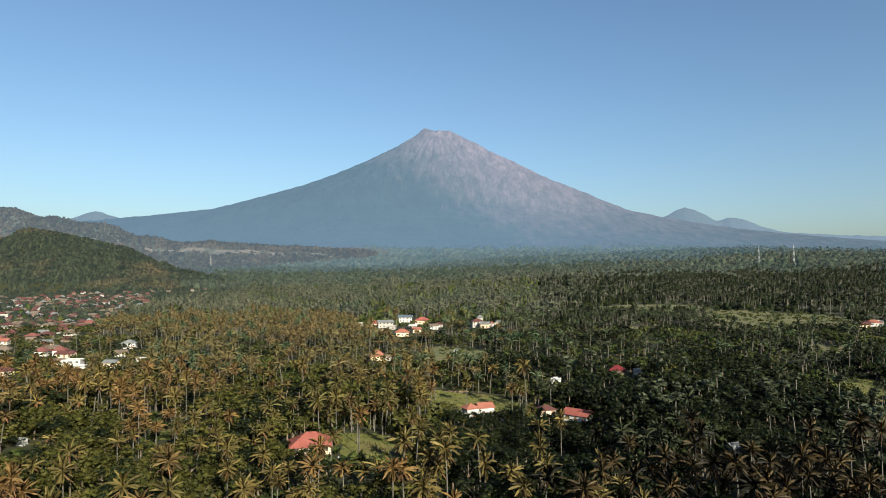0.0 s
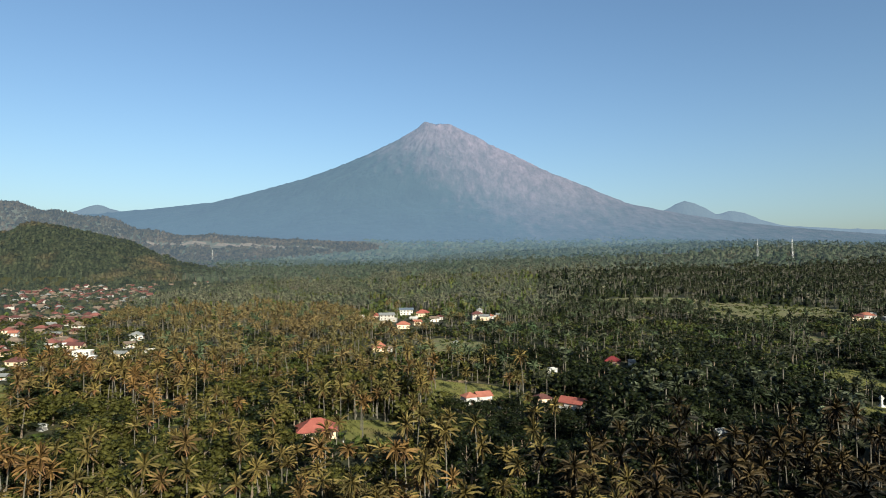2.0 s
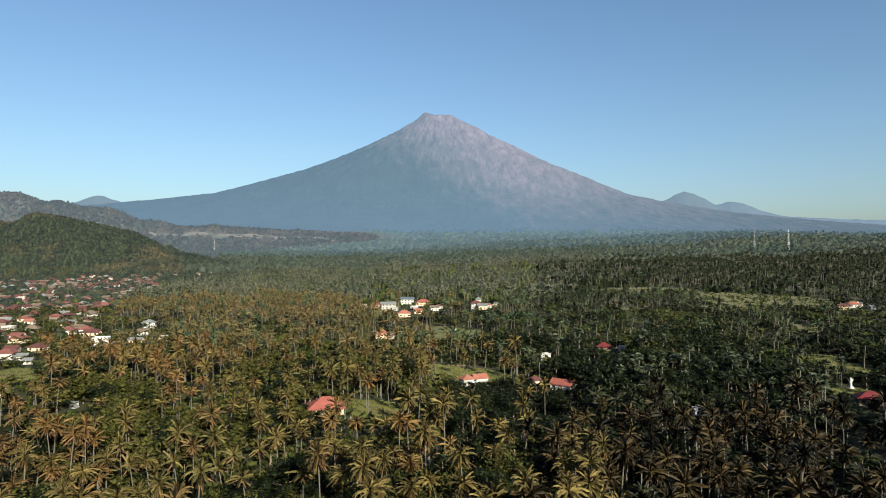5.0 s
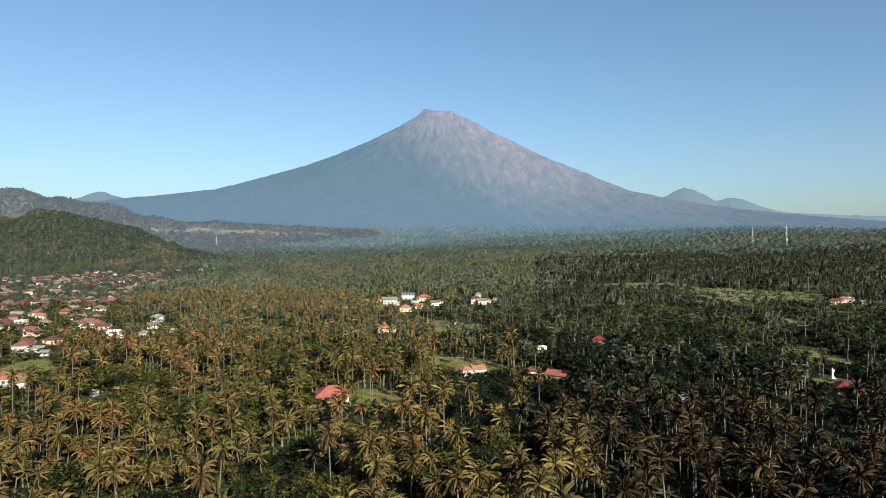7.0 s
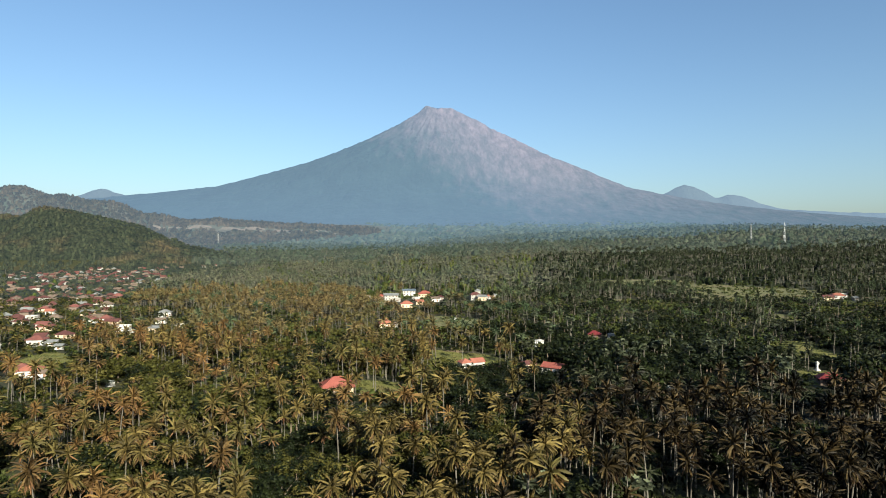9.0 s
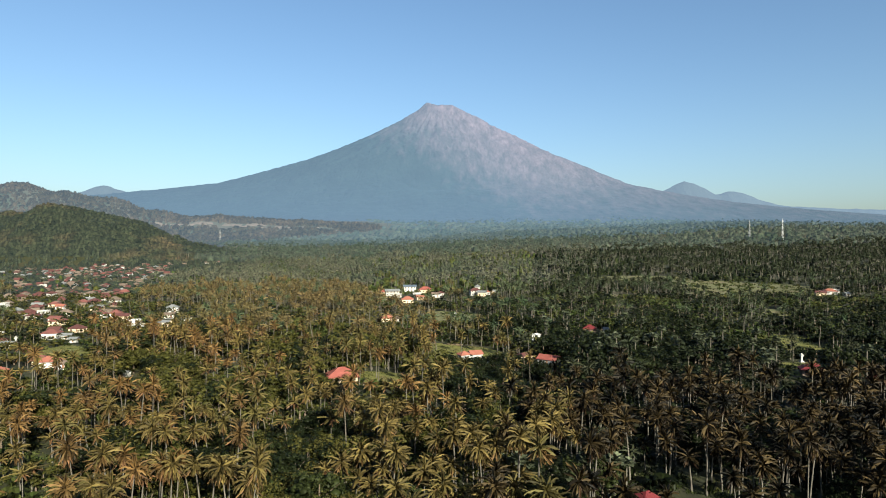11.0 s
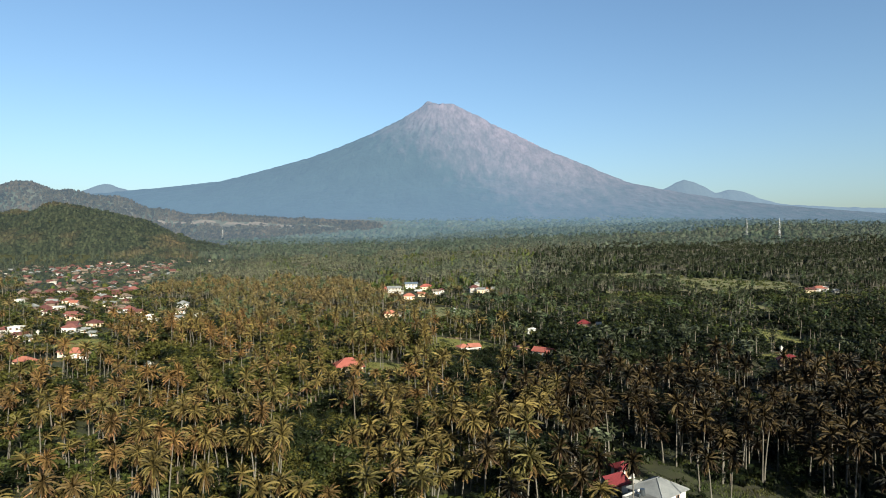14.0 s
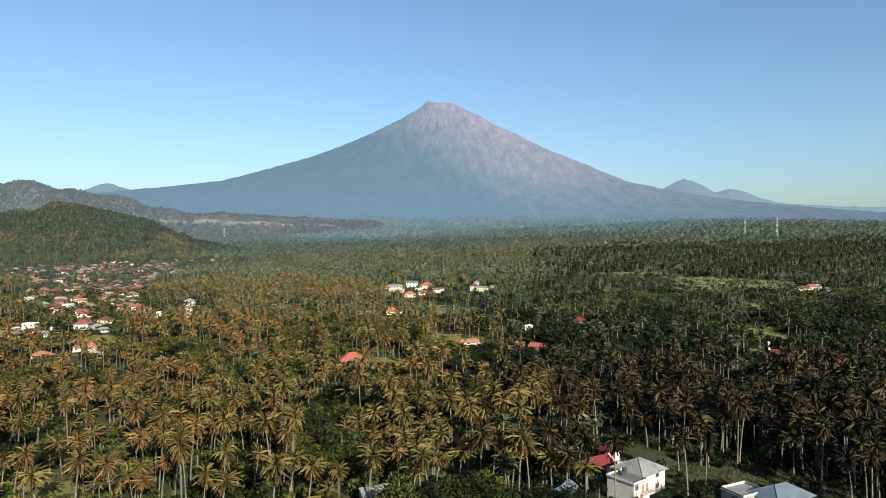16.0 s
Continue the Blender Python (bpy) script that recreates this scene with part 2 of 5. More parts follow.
def build_ground():
    ys = np.concatenate([np.linspace(-5000, -300, 12), np.linspace(-200, 700, 80), np.linspace(715, 2400, 90), np.linspace(2430, 4850, 50)])
    xs = np.concatenate([np.linspace(-5000, -1900, 40), np.linspace(-1850, -520, 64), np.linspace(-500, 500, 90), np.linspace(520, 1900, 40), np.linspace(1950, 5000, 40)])
    gx, gy = np.meshgrid(xs, ys)
    v = np.stack([gx.ravel(), gy.ravel(), land(gx, gy).ravel()], 1)
    tris = grid_tris(len(ys), len(xs))
    # the far floor takes the haze-painted material
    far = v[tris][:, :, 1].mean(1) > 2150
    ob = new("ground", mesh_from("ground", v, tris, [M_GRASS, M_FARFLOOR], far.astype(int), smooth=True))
    tagged(ob, "dry grass and soil plain rising to wooded hills", "ground", kind="structure")


build_ground()

# ---- the volcano and the mountains far behind ----
EYE_MID = Vector((0, -52, 69.2))


def far_profile(px, py, dist):
    """Widths and heights at that distance of an outline given in picture units from the line of sight and the true horizon."""
    return np.array(px, float) * dist / FOCAL, EYE_MID.z + np.array(py, float) * dist / FOCAL


def ridged(a, b, octaves=5):
    """Ridged noise with soft gullies."""
    out, amp, f = np.zeros(len(a)), 1.0, 1.0
    for k in range(octaves):
        out += amp * np.array([1 - abs(noise.noise(Vector((p * f, q * f, 3.1 * k)))) * 2 for p, q in zip(a, b)])
        amp *= 0.55
        f *= 2.1
    return out


def far_material(name, forest, rock, bare_from, bare_to, air, amount, tilt, east=1.0):
    """Forest below, bare rock above: the tree line wanders with noise and runs lower on one flank; emission paints the
    haze.
    """
    m = mat(name, forest, tuple(1.5 * c for c in forest), 0.95, 160, 7)
    n, l = m.node_tree.nodes, m.node_tree.links
    b = n["Principled BSDF"]
    low = b.inputs["Base Color"].links[0].from_socket
    geo = n.new("ShaderNodeNewGeometry")
    sep = n.new("ShaderNodeSeparateXYZ")
    l.new(geo.outputs["Position"], sep.inputs[0])
    stretch = n.new("ShaderNodeMapping")
    stretch.inputs["Scale"].default_value = (1 / 60, 1 / 120, 1 / 130)
    l.new(geo.outputs["Position"], stretch.inputs["Vector"])
    nz = n.new("ShaderNodeTexNoise")
    nz.inputs["Scale"].default_value = 1.0
    nz.inputs["Detail"].default_value = 6.0
    nz.inputs["Roughness"].default_value = 0.65
    l.new(stretch.outputs[0], nz.inputs["Vector"])

    def math_node(op, a, v):
        k = n.new("ShaderNodeMath")
        k.operation = op
        for i, s in ((0, a), (1, v)):
            if isinstance(s, (int, float)):
                k.inputs[i].default_value = s
            else:
                l.new(s, k.inputs[i])
        return k.outputs[0]
    # tilt: barer rock eastward, and a darker west flank in place of its shade
    h = math_node("ADD", sep.outputs["Z"], math_node("MULTIPLY", math_node("MINIMUM", sep.outputs["X"], 520.0), tilt))
    h = math_node("ADD", h, math_node("MULTIPLY", math_node("SUBTRACT", nz.outputs["Fac"], 0.5), 780.0))
    r = n.new("ShaderNodeMapRange")
    r.inputs["From Min"].default_value, r.inputs["From Max"].default_value = bare_from, bare_to
    l.new(h, r.inputs["Value"])
    streak = n.new("ShaderNodeMapRange")
    streak.inputs["From Min"].default_value, streak.inputs["From Max"].default_value = 0.40, 0.60
    narrow = n.new("ShaderNodeMapping")
    narrow.inputs["Scale"].default_value = (1 / 17, 1 / 34, 1 / 46)
    narrow.inputs["Rotation"].default_value = (0, radians(-14), 0)
    l.new(geo.outputs["Position"], narrow.inputs["Vector"])
    gully = n.new("ShaderNodeTexNoise")
    gully.inputs["Scale"].default_value = 1.0
    gully.inputs["Detail"].default_value = 4.0
    gully.inputs["Roughness"].default_value = 0.6
    gully.inputs["Distortion"].default_value = 0.6
    l.new(narrow.outputs[0], gully.inputs["Vector"])
    l.new(math_node("ADD", math_node("MULTIPLY", nz.outputs["Fac"], 0.45), math_node("MULTIPLY", gully.outputs["Fac"], 0.55)), streak.inputs["Value"])
    stone = n.new("ShaderNodeMix")
    stone.data_type = "RGBA"
    l.new(streak.outputs[0], stone.inputs["Factor"])
    stone.inputs["A"].default_value = (*(0.72 * c for c in rock), 1)
    stone.inputs["B"].default_value = (*(1.25 * c for c in rock), 1)
    mx = n.new("ShaderNodeMix")
    mx.data_type = "RGBA"
    l.new(r.outputs[0], mx.inputs["Factor"])
    l.new(low, mx.inputs["A"])
    l.new(stone.outputs["Result"], mx.inputs["B"])
    l.new(mx.outputs["Result"], b.inputs["Base Color"])
    bp = n.new("ShaderNodeBump")
    bp.inputs["Strength"].default_value = 0.5
    bp.inputs["Distance"].default_value = 40.0
    l.new(nz.outputs["Fac"], bp.inputs["Height"])
    l.new(bp.outputs["Normal"], b.inputs["Normal"])
    # the painted haze weakens eastwards, leaving that flank darker
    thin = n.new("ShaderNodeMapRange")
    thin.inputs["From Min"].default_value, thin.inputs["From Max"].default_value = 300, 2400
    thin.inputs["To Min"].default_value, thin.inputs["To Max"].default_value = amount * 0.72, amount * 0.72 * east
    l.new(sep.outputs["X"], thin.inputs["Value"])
    haze_glow(m, air, amount)
    # the painted haze glows stronger over the foot
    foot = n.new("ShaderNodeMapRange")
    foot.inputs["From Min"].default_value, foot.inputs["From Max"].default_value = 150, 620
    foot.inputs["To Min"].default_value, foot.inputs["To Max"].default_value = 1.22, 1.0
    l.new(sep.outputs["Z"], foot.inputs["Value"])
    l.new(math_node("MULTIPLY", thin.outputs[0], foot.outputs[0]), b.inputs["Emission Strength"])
    return m


# dimmed base colours under a blue glow: haze painted on the slopes
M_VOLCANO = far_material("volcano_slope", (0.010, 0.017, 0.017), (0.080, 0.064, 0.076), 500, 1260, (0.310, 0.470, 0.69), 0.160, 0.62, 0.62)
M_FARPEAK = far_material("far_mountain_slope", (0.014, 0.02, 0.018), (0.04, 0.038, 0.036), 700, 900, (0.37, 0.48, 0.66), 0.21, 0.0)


def build_volcano():
    dist = 4550.0
    f = dist / 4500.0
    lx, lz = far_profile((0, 24, 38, 71, 121, 171, 231, 291, 331, 391, 471, 556, 640, 760, 960),
                         (249, 247, 238, 218, 192, 172, 150, 134, 122, 108, 99, 92, 84, 70, 50), dist)
    rx, rz = far_profile((0, 29, 59, 99, 149, 199, 249, 299, 339, 389, 449, 529, 629, 797, 1100),
                         (249, 247, 232, 210, 186, 162, 142, 121, 106, 96, 85, 73, 63, 50, 35), dist)
    cx, cy = -0.0116 * dist, dist + EYE_MID.y
    ang = np.radians(np.linspace(-186, 6, 240))
    rad = f * np.concatenate([np.linspace(0, 900, 80), np.linspace(915, 4300, 90)])
    gr, ga = np.meshgrid(rad, ang)
    r, a = gr.ravel(), ga.ravel()
    # seen from the front: right is angle 0, the near side -90
    right = (np.cos(a) + 1) / 2
    k = right * right * (3 - 2 * right)
    z = (1 - k) * np.interp(r, lx, lz) + k * np.interp(r, rx, rz)
    squeeze = 1 / 3.0
    x, y = cx + r * np.cos(a), cy + r * np.sin(a) * squeeze
    u = r / f
    steep = np.exp(-((u - 620) / 620) ** 2)
    g = ridged(a * 7.0, u / 1500.0)
    z = z + (g - 1.1) * 12 * f * steep * step(60, 380, u)
    g2 = ridged(x / (90.0 * f), (y / 90.0 + z / 120.0) / f, 3)
    z = z + (g2 - 1.0) * 7 * f * step(40, 250, u)
    # the broken rim: a point at one end, a level lip beside it
    dx = (x - cx) / f
    z = z + f * (22 * np.exp(-((dx + 78) / 36) ** 2) * np.exp(-(u / 170) ** 2) - 2 * np.exp(-((dx - 30) / 90) ** 2) * np.exp(-(u / 130) ** 2))
    z = z + 6 * f * np.sin(a * 9) * np.exp(-((u - 90) / 70) ** 2)
    # the near side runs out into the plain
    q = np.clip(-np.sin(a), 0, 1)
    out = step(0.12, 0.92, u * (0.25 + 0.75 * q) / 4300) * step(0.02, 0.35, q)
    z = z * (1 - out) + (land(x, y) - 6) * out
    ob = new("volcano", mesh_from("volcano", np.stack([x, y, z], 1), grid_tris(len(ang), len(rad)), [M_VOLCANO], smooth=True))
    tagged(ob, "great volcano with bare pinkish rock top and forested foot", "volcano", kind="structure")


def build_far_range(name, px, py, dist, depth, label, seed):
    """A far mountain range as a solid ridge with spurs that run down towards the plain."""
    wx, wz = far_profile(px, py, dist)
    xs = np.linspace(wx[0], wx[-1], 140)
    crest = np.interp(xs, wx, wz)
    crest += np.array([noise.noise(Vector((v / 60.0, seed, 0))) for v in xs]) * 7
    ts = np.linspace(-1, 0.25, 26)
    gx, gt = np.meshgrid(xs, ts)
    c = np.tile(crest, (len(ts), 1))
    fall = np.where(gt < 0, 1 - np.abs(gt) ** 1.1, 1 - (gt * 2) ** 2)
    spur = ridged((gx / 170.0).ravel(), (gt * 1.2 + seed).ravel(), 3).reshape(gx.shape)
    z = 40 + (c - 40) * fall + (spur - 1.1) * 16 * np.clip(np.abs(gt) * 4, 0, 1) * (1 - np.abs(gt))
    y = dist + EYE_MID.y + gt * depth
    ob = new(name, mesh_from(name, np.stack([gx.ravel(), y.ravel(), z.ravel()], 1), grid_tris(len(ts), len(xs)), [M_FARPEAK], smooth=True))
    tagged(ob, label, "mountain", kind="structure")


build_volcano()
build_far_range("backdrop_mountain_east", (330, 370, 395, 412, 424, 440, 462, 480, 500, 515, 535, 560, 600, 700, 800, 1100),
                (78, 90, 100, 110, 114, 110, 100, 90, 95, 96, 90, 80, 70, 65, 63, 55), 4750, 420,
                "pair of hazy blue-grey mountain peaks on the skyline", 4.0)
build_far_range("backdrop_mountain_west", (-760, -700, -660, -640, -624, -609, -595, -578, -560, -535, -480, -420),
                (70, 88, 92, 98, 104, 107, 104, 98, 92, 88, 80, 60), 4750, 380, "small hazy blue-grey peak on the skyline", 9.0)

# ---- plants: shapes ----


class Shape:
    """Triangles of a plant in its own space, with the number of the material of each."""

    def __init__(self):
        self.v, self.t, self.m = [], [], []

    def add(self, verts, tris, m):
        o = len(self.v)
        self.v += [tuple(p) for p in verts]
        self.t += [(a + o, b + o, c + o) for a, b, c in tris]
        self.m += [m] * len(tris)

    def arrays(self):
        return np.array(self.v, float), np.array(self.t, int), np.array(self.m, int)


def tube(sh, pts, radii, sides, m):
    verts, tris = [], []
    for (p, r) in zip(pts, radii):
        for k in range(sides):
            a = 2 * math.pi * k / sides
            verts.append((p[0] + r * math.cos(a), p[1] + r * math.sin(a), p[2]))
    for i in range(len(pts) - 1):
        for k in range(sides):
            a, b = i * sides + k, i * sides + (k + 1) % sides
            tris += [(a, b, b + sides), (a, b + sides, a + sides)]
    sh.add(verts, tris, m)


def frond(sh, rng, base, az, lift, length, stations, width, m, droop):
    """One feathered leaf: a bent rib with a ragged band of hanging leaflets on both sides."""
    out = Vector((math.cos(az), math.sin(az), 0))
    side = Vector((-math.sin(az), math.cos(az), 0))
    down = Vector((0, 0, -1))
    p, ang, pts = Vector(base), lift, []
    seg = length / stations
    for i in range(stations + 1):
        pts.append(p.copy())
        p = p + (out * math.cos(ang) + Vector((0, 0, math.sin(ang)))) * seg
        ang -= droop / stations * (0.45 + 1.1 * i / stations)
    verts, tris = list(pts), []
    for s in (-1, 1):
        o = len(verts)
        spread = rng.uniform(0.55, 0.95)
        for i in range(stations + 1):
            f = i / stations
            w = width * (0.22 + 0.95 * math.sin(math.pi * min(1, f * 0.82 + 0.14)) ** 0.7)
            w *= rng.uniform(0.5, 0.75) if i % 2 else rng.uniform(0.95, 1.25)
            along = (pts[min(i + 1, stations)] - pts[max(i - 1, 0)]).normalized()
            verts.append(pts[i] + side * s * w * spread + down * w * rng.uniform(0.6, 1.0) + along * w * 0.6)
        for i in range(stations):
            tris += [(i, i + 1, o + i + 1), (i, o + i + 1, o + i)]
    sh.add(verts, tris, m)


def palm_shape(rng, height, fronds, stations, dead, trunk_parts, sides, lean=0.06, length=4.3, width=0.85):
    """A coconut palm: returns the trunk and the crown apart."""
    tr, cr = Shape(), Shape()
    la = rng.uniform(0, 6.28)
    ln = height * lean * rng.uniform(0.2, 1.8)
    pts = [Vector((math.cos(la) * ln * (k / trunk_parts) ** 1.6, math.sin(la) * ln * (k / trunk_parts) ** 1.6, height * k / trunk_parts)) for k in range(trunk_parts + 1)]
    pts[0].z = -0.4
    tube(tr, pts, [0.25 * (1 - 0.45 * k / trunk_parts) + (0.10 if k == 0 else 0) for k in range(trunk_parts + 1)], sides, 2)
    top = pts[-1]
    gap = rng.uniform(0, 6.28)
    for k in range(fronds):
        f = k / fronds
        az = k * 2.39996 + rng.uniform(-0.4, 0.4)
        lift = math.radians(86 - 124 * f + rng.uniform(-13, 13))
        reach = length * rng.uniform(0.72, 1.14) * (0.78 + 0.22 * math.sin(math.pi * f)) * (1 - 0.2 * max(0, math.cos(az - gap)))
        frond(cr, rng, top + Vector((0, 0, 0.3 * (1 - f))), az, lift, reach, stations, width, 0, math.radians(rng.uniform(62, 98) + 42 * f))
    for k in range(dead):
        frond(cr, rng, top - Vector((0, 0, 0.2)), k * 2.39996 + rng.uniform(-0.6, 0.6), math.radians(rng.uniform(-72, -28)), length * rng.uniform(0.6, 0.92), max(1, stations - 2), width * 0.75, 1, math.radians(rng.uniform(8, 28)))
    return tr, cr


def fan_palm_shape(rng, height, fans):
    """A fan palm: a straight thin trunk and a ball of stiff round leaves."""
    tr, cr = Shape(), Shape()
    tube(tr, [Vector((0, 0, -0.4)), Vector((0.05, 0, height * 0.5)), Vector((0.1, 0.05, height))], [0.3, 0.2, 0.17], 6, 2)
    top = Vector((0.1, 0.05, height + 0.2))
    for k in range(fans):
        h = 1 - 1.55 * (k + 0.5) / fans
        a = k * 2.39996
        q = math.sqrt(max(0.05, 1 - h * h))
        d = Vector((q * math.cos(a), q * math.sin(a), h)).normalized()
        c = top + d * rng.uniform(0.9, 1.3)
        u = d.cross(Vector((0.2, 0.1, 1))).normalized()
        n = (d.cross(u) + d * rng.uniform(-0.3, 0.3)).normalized()
        v = n.cross(u)
        r = rng.uniform(0.75, 1.05)
        rim = [c + (u * math.cos(b) + d * math.sin(b)) * r * (1.0 if j % 2 else 0.66) - Vector((0, 0, 0.12)) * (j % 3) for j, b in enumerate([math.radians(-60 + 300 * j / 10) for j in range(11)])]
        cr.add([top, c] + rim, [(1, 2 + j, 3 + j) for j in range(10)] + [(0, 2, 1), (0, 1, 12)], 0)
    return tr, cr


def leaf_clump(sh, rng, c, r, count, size, m):
    """Leaves turned every way on the shell of an uneven lump."""
    for _ in range(count):
        d = Vector((rng.gauss(0, 1), rng.gauss(0, 1), rng.gauss(0.25, 0.9))).normalized()
        p = Vector(c) + Vector((d.x * r, d.y * r, d.z * r * 0.75)) * rng.uniform(0.72, 1.08)
        n = (d + Vector((rng.gauss(0, 0.45), rng.gauss(0, 0.45), rng.gauss(0.2, 0.4)))).normalized()
        u = n.orthogonal().normalized()
        u.rotate(Matrix.Rotation(rng.uniform(0, 6.28), 3, n))
        v = n.cross(u)
        s = size * rng.uniform(0.6, 1.3)
        sh.add([p + u * s, p + v * s * 0.55 - n * 0.2 * s, p - u * s, p - v * s * 0.55 - n * 0.2 * s], [(0, 1, 2), (0, 2, 3)], m)


def core(sh, rng, c, r, m, fine):
    """The dense inside of a lump of leaves, uneven, so that no light shows through it."""
    g = 1.618
    if fine:
        pts = [(0, s, t * g) for s in (-1, 1) for t in (-1, 1)] + [(s, t * g, 0) for s in (-1, 1) for t in (-1, 1)] + [(t * g, 0, s) for s in (-1, 1) for t in (-1, 1)]
        near = 2.05
    else:
        pts = [(1, 0, 0), (-1, 0, 0), (0, 1, 0), (0, -1, 0), (0, 0, 1), (0, 0, -1)]
        near = 1.5
    pts = [Vector(p) for p in pts]
    tris = []
    for i, j, k in itertools.combinations(range(len(pts)), 3):
        a, b, d = pts[i], pts[j], pts[k]
        if max((a - b).length, (b - d).length, (a - d).length) < near:
            tris.append((i, j, k) if (b - a).cross(d - a).dot(a) > 0 else (i, k, j))
    out = []
    for p in pts:
        q = p.normalized() * r * rng.uniform(0.8, 1.15)
        out.append(Vector(c) + Vector((q.x, q.y, q.z * 0.75)))
    sh.add(out, tris, m)


def broad_shape(rng, height, spread, lumps, leaves, size, limbs=4, sides=5):
    """A broad-leaved tree: tapered trunk with limbs, and a crown of lumps of leaves with gaps."""
    tr, cr = Shape(), Shape()
    fork = height * 0.42
    if sides:
        tube(tr, [Vector((0, 0, -0.4)), Vector((0.1, 0.05, fork * 0.5)), Vector((0.05, 0.1, fork)), Vector((0.15, 0, height * 0.72))],
             [0.42, 0.32, 0.26, 0.08], sides, 2)
    for k in range(limbs):
        a = 6.28 * k / limbs + rng.uniform(-0.4, 0.4)
        e = Vector((math.cos(a) * spread * 0.62, math.sin(a) * spread * 0.62, height * rng.uniform(0.6, 0.8)))
        s = Vector((0.05, 0.1, fork * rng.uniform(0.8, 1.1)))
        tube(tr, [s, (s + e) / 2 + Vector((0, 0, 0.5)), e], [0.18, 0.12, 0.05], 4, 2)
    for k in range(lumps):
        a, rr = rng.uniform(0, 6.28), spread * math.sqrt(rng.uniform(0.0, 1.0)) * 0.85
        top = height * (0.98 - 0.42 * (rr / spread) ** 2)
        z = rng.uniform(0.55, 1.0) * top
        r = spread * rng.uniform(0.26, 0.42)
        leaf_clump(cr, rng, (rr * math.cos(a), rr * math.sin(a), z), r, leaves, size, 0)
        # own material slot: some crowns use it to paint their inner shade
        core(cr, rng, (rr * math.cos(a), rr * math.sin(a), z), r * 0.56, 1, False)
    return tr, cr


def dome_shape(rng, r, h, leaves=5):
    """The crown of a far tree as it shows from the air: an uneven cap of facets with stray leaves."""
    sh = Shape()
    verts, tris = [(rng.uniform(-0.2, 0.2) * r, rng.uniform(-0.2, 0.2) * r, h)], []
    for ring, (n, f, z) in enumerate(((5, 0.6, 0.82), (6, 1.05, -0.3))):
        for k in range(n):
            a = 6.283 * (k + 0.5 * ring) / n + rng.uniform(-0.3, 0.3)
            q = f * r * rng.uniform(0.75, 1.2)
            verts.append((q * math.cos(a), q * math.sin(a), h * z * rng.uniform(0.85, 1.1)))
    for k in range(5):
        tris.append((0, 1 + k, 1 + (k + 1) % 5))
        tris.append((1 + k, 6 + k, 1 + (k + 1) % 5))
        tris.append((6 + k, 6 + (k + 1) % 6, 1 + (k + 1) % 5))
    tris.append((6 + 5, 6, 1))
    sh.add(verts, tris, 0)
    leaf_clump(sh, rng, (0, 0, h * 0.6), r * 1.0, leaves, r * 0.3, 0)
    return sh.arrays()


def joined(*shapes):
    s = Shape()
    for o in shapes:
        n = len(s.v)
        s.v += o.v
        s.t += [(a + n, b + n, c + n) for a, b, c in o.t]
        s.m += o.m
    return s.arrays()


def spread_plants(name, templates, places, mats, label, category):
    """Many plants, too many to count, as one mesh. places: rows of x, y, z, turn, scale across, scale up, template."""
    vs, ts, ms, o = [], [], [], 0
    for k, (tv, tt, tm) in enumerate(templates):
        p = places[places[:, 6].astype(int) == k]
        if not len(p):
            continue
        c, s = np.cos(p[:, 3])[:, None], np.sin(p[:, 3])[:, None]
        x = (tv[None, :, 0] * c - tv[None, :, 1] * s) * p[:, 4, None] + p[:, 0, None]
        y = (tv[None, :, 0] * s + tv[None, :, 1] * c) * p[:, 4, None] + p[:, 1, None]
        z = tv[None, :, 2] * p[:, 5, None] + p[:, 2, None]
        vs.append(np.stack([x, y, z], 2).reshape(-1, 3))
        ts.append((tt[None] + (np.arange(len(p)) * len(tv))[:, None, None] + o).reshape(-1, 3))
        ms.append(np.tile(tm, len(p)))
        o += len(p) * len(tv)
    ob = new(name, mesh_from(name, np.concatenate(vs), np.concatenate(ts), mats, np.concatenate(ms)))
    return tagged(ob, label, category, kind="stuff")


# ---- where things grow ----
rnd = np.random.RandomState(7)
# open ground: x, y, half width, half depth
FIELDS = [(-29, 250, 13, 20), (14, 325, 24, 30), (12, 476, 28, 50), (378, 740, 88, 95), (232, 338, 16, 30), (66, 89, 10, 6), (106, 68, 16, 8),
          (-112, 70, 10, 9), (-226, 296, 18, 22), (-104, 255, 13, 10), (-70, 640, 14, 45), (200, 270, 15, 16), (-300, 575, 46, 36),
          (302, 492, 13, 26), (205, 640, 16, 30), (290, 880, 80, 60), (84, 74, 18, 9), (190, 250, 10, 8), (-420, 760, 40, 40), (234, 372, 22, 20)]
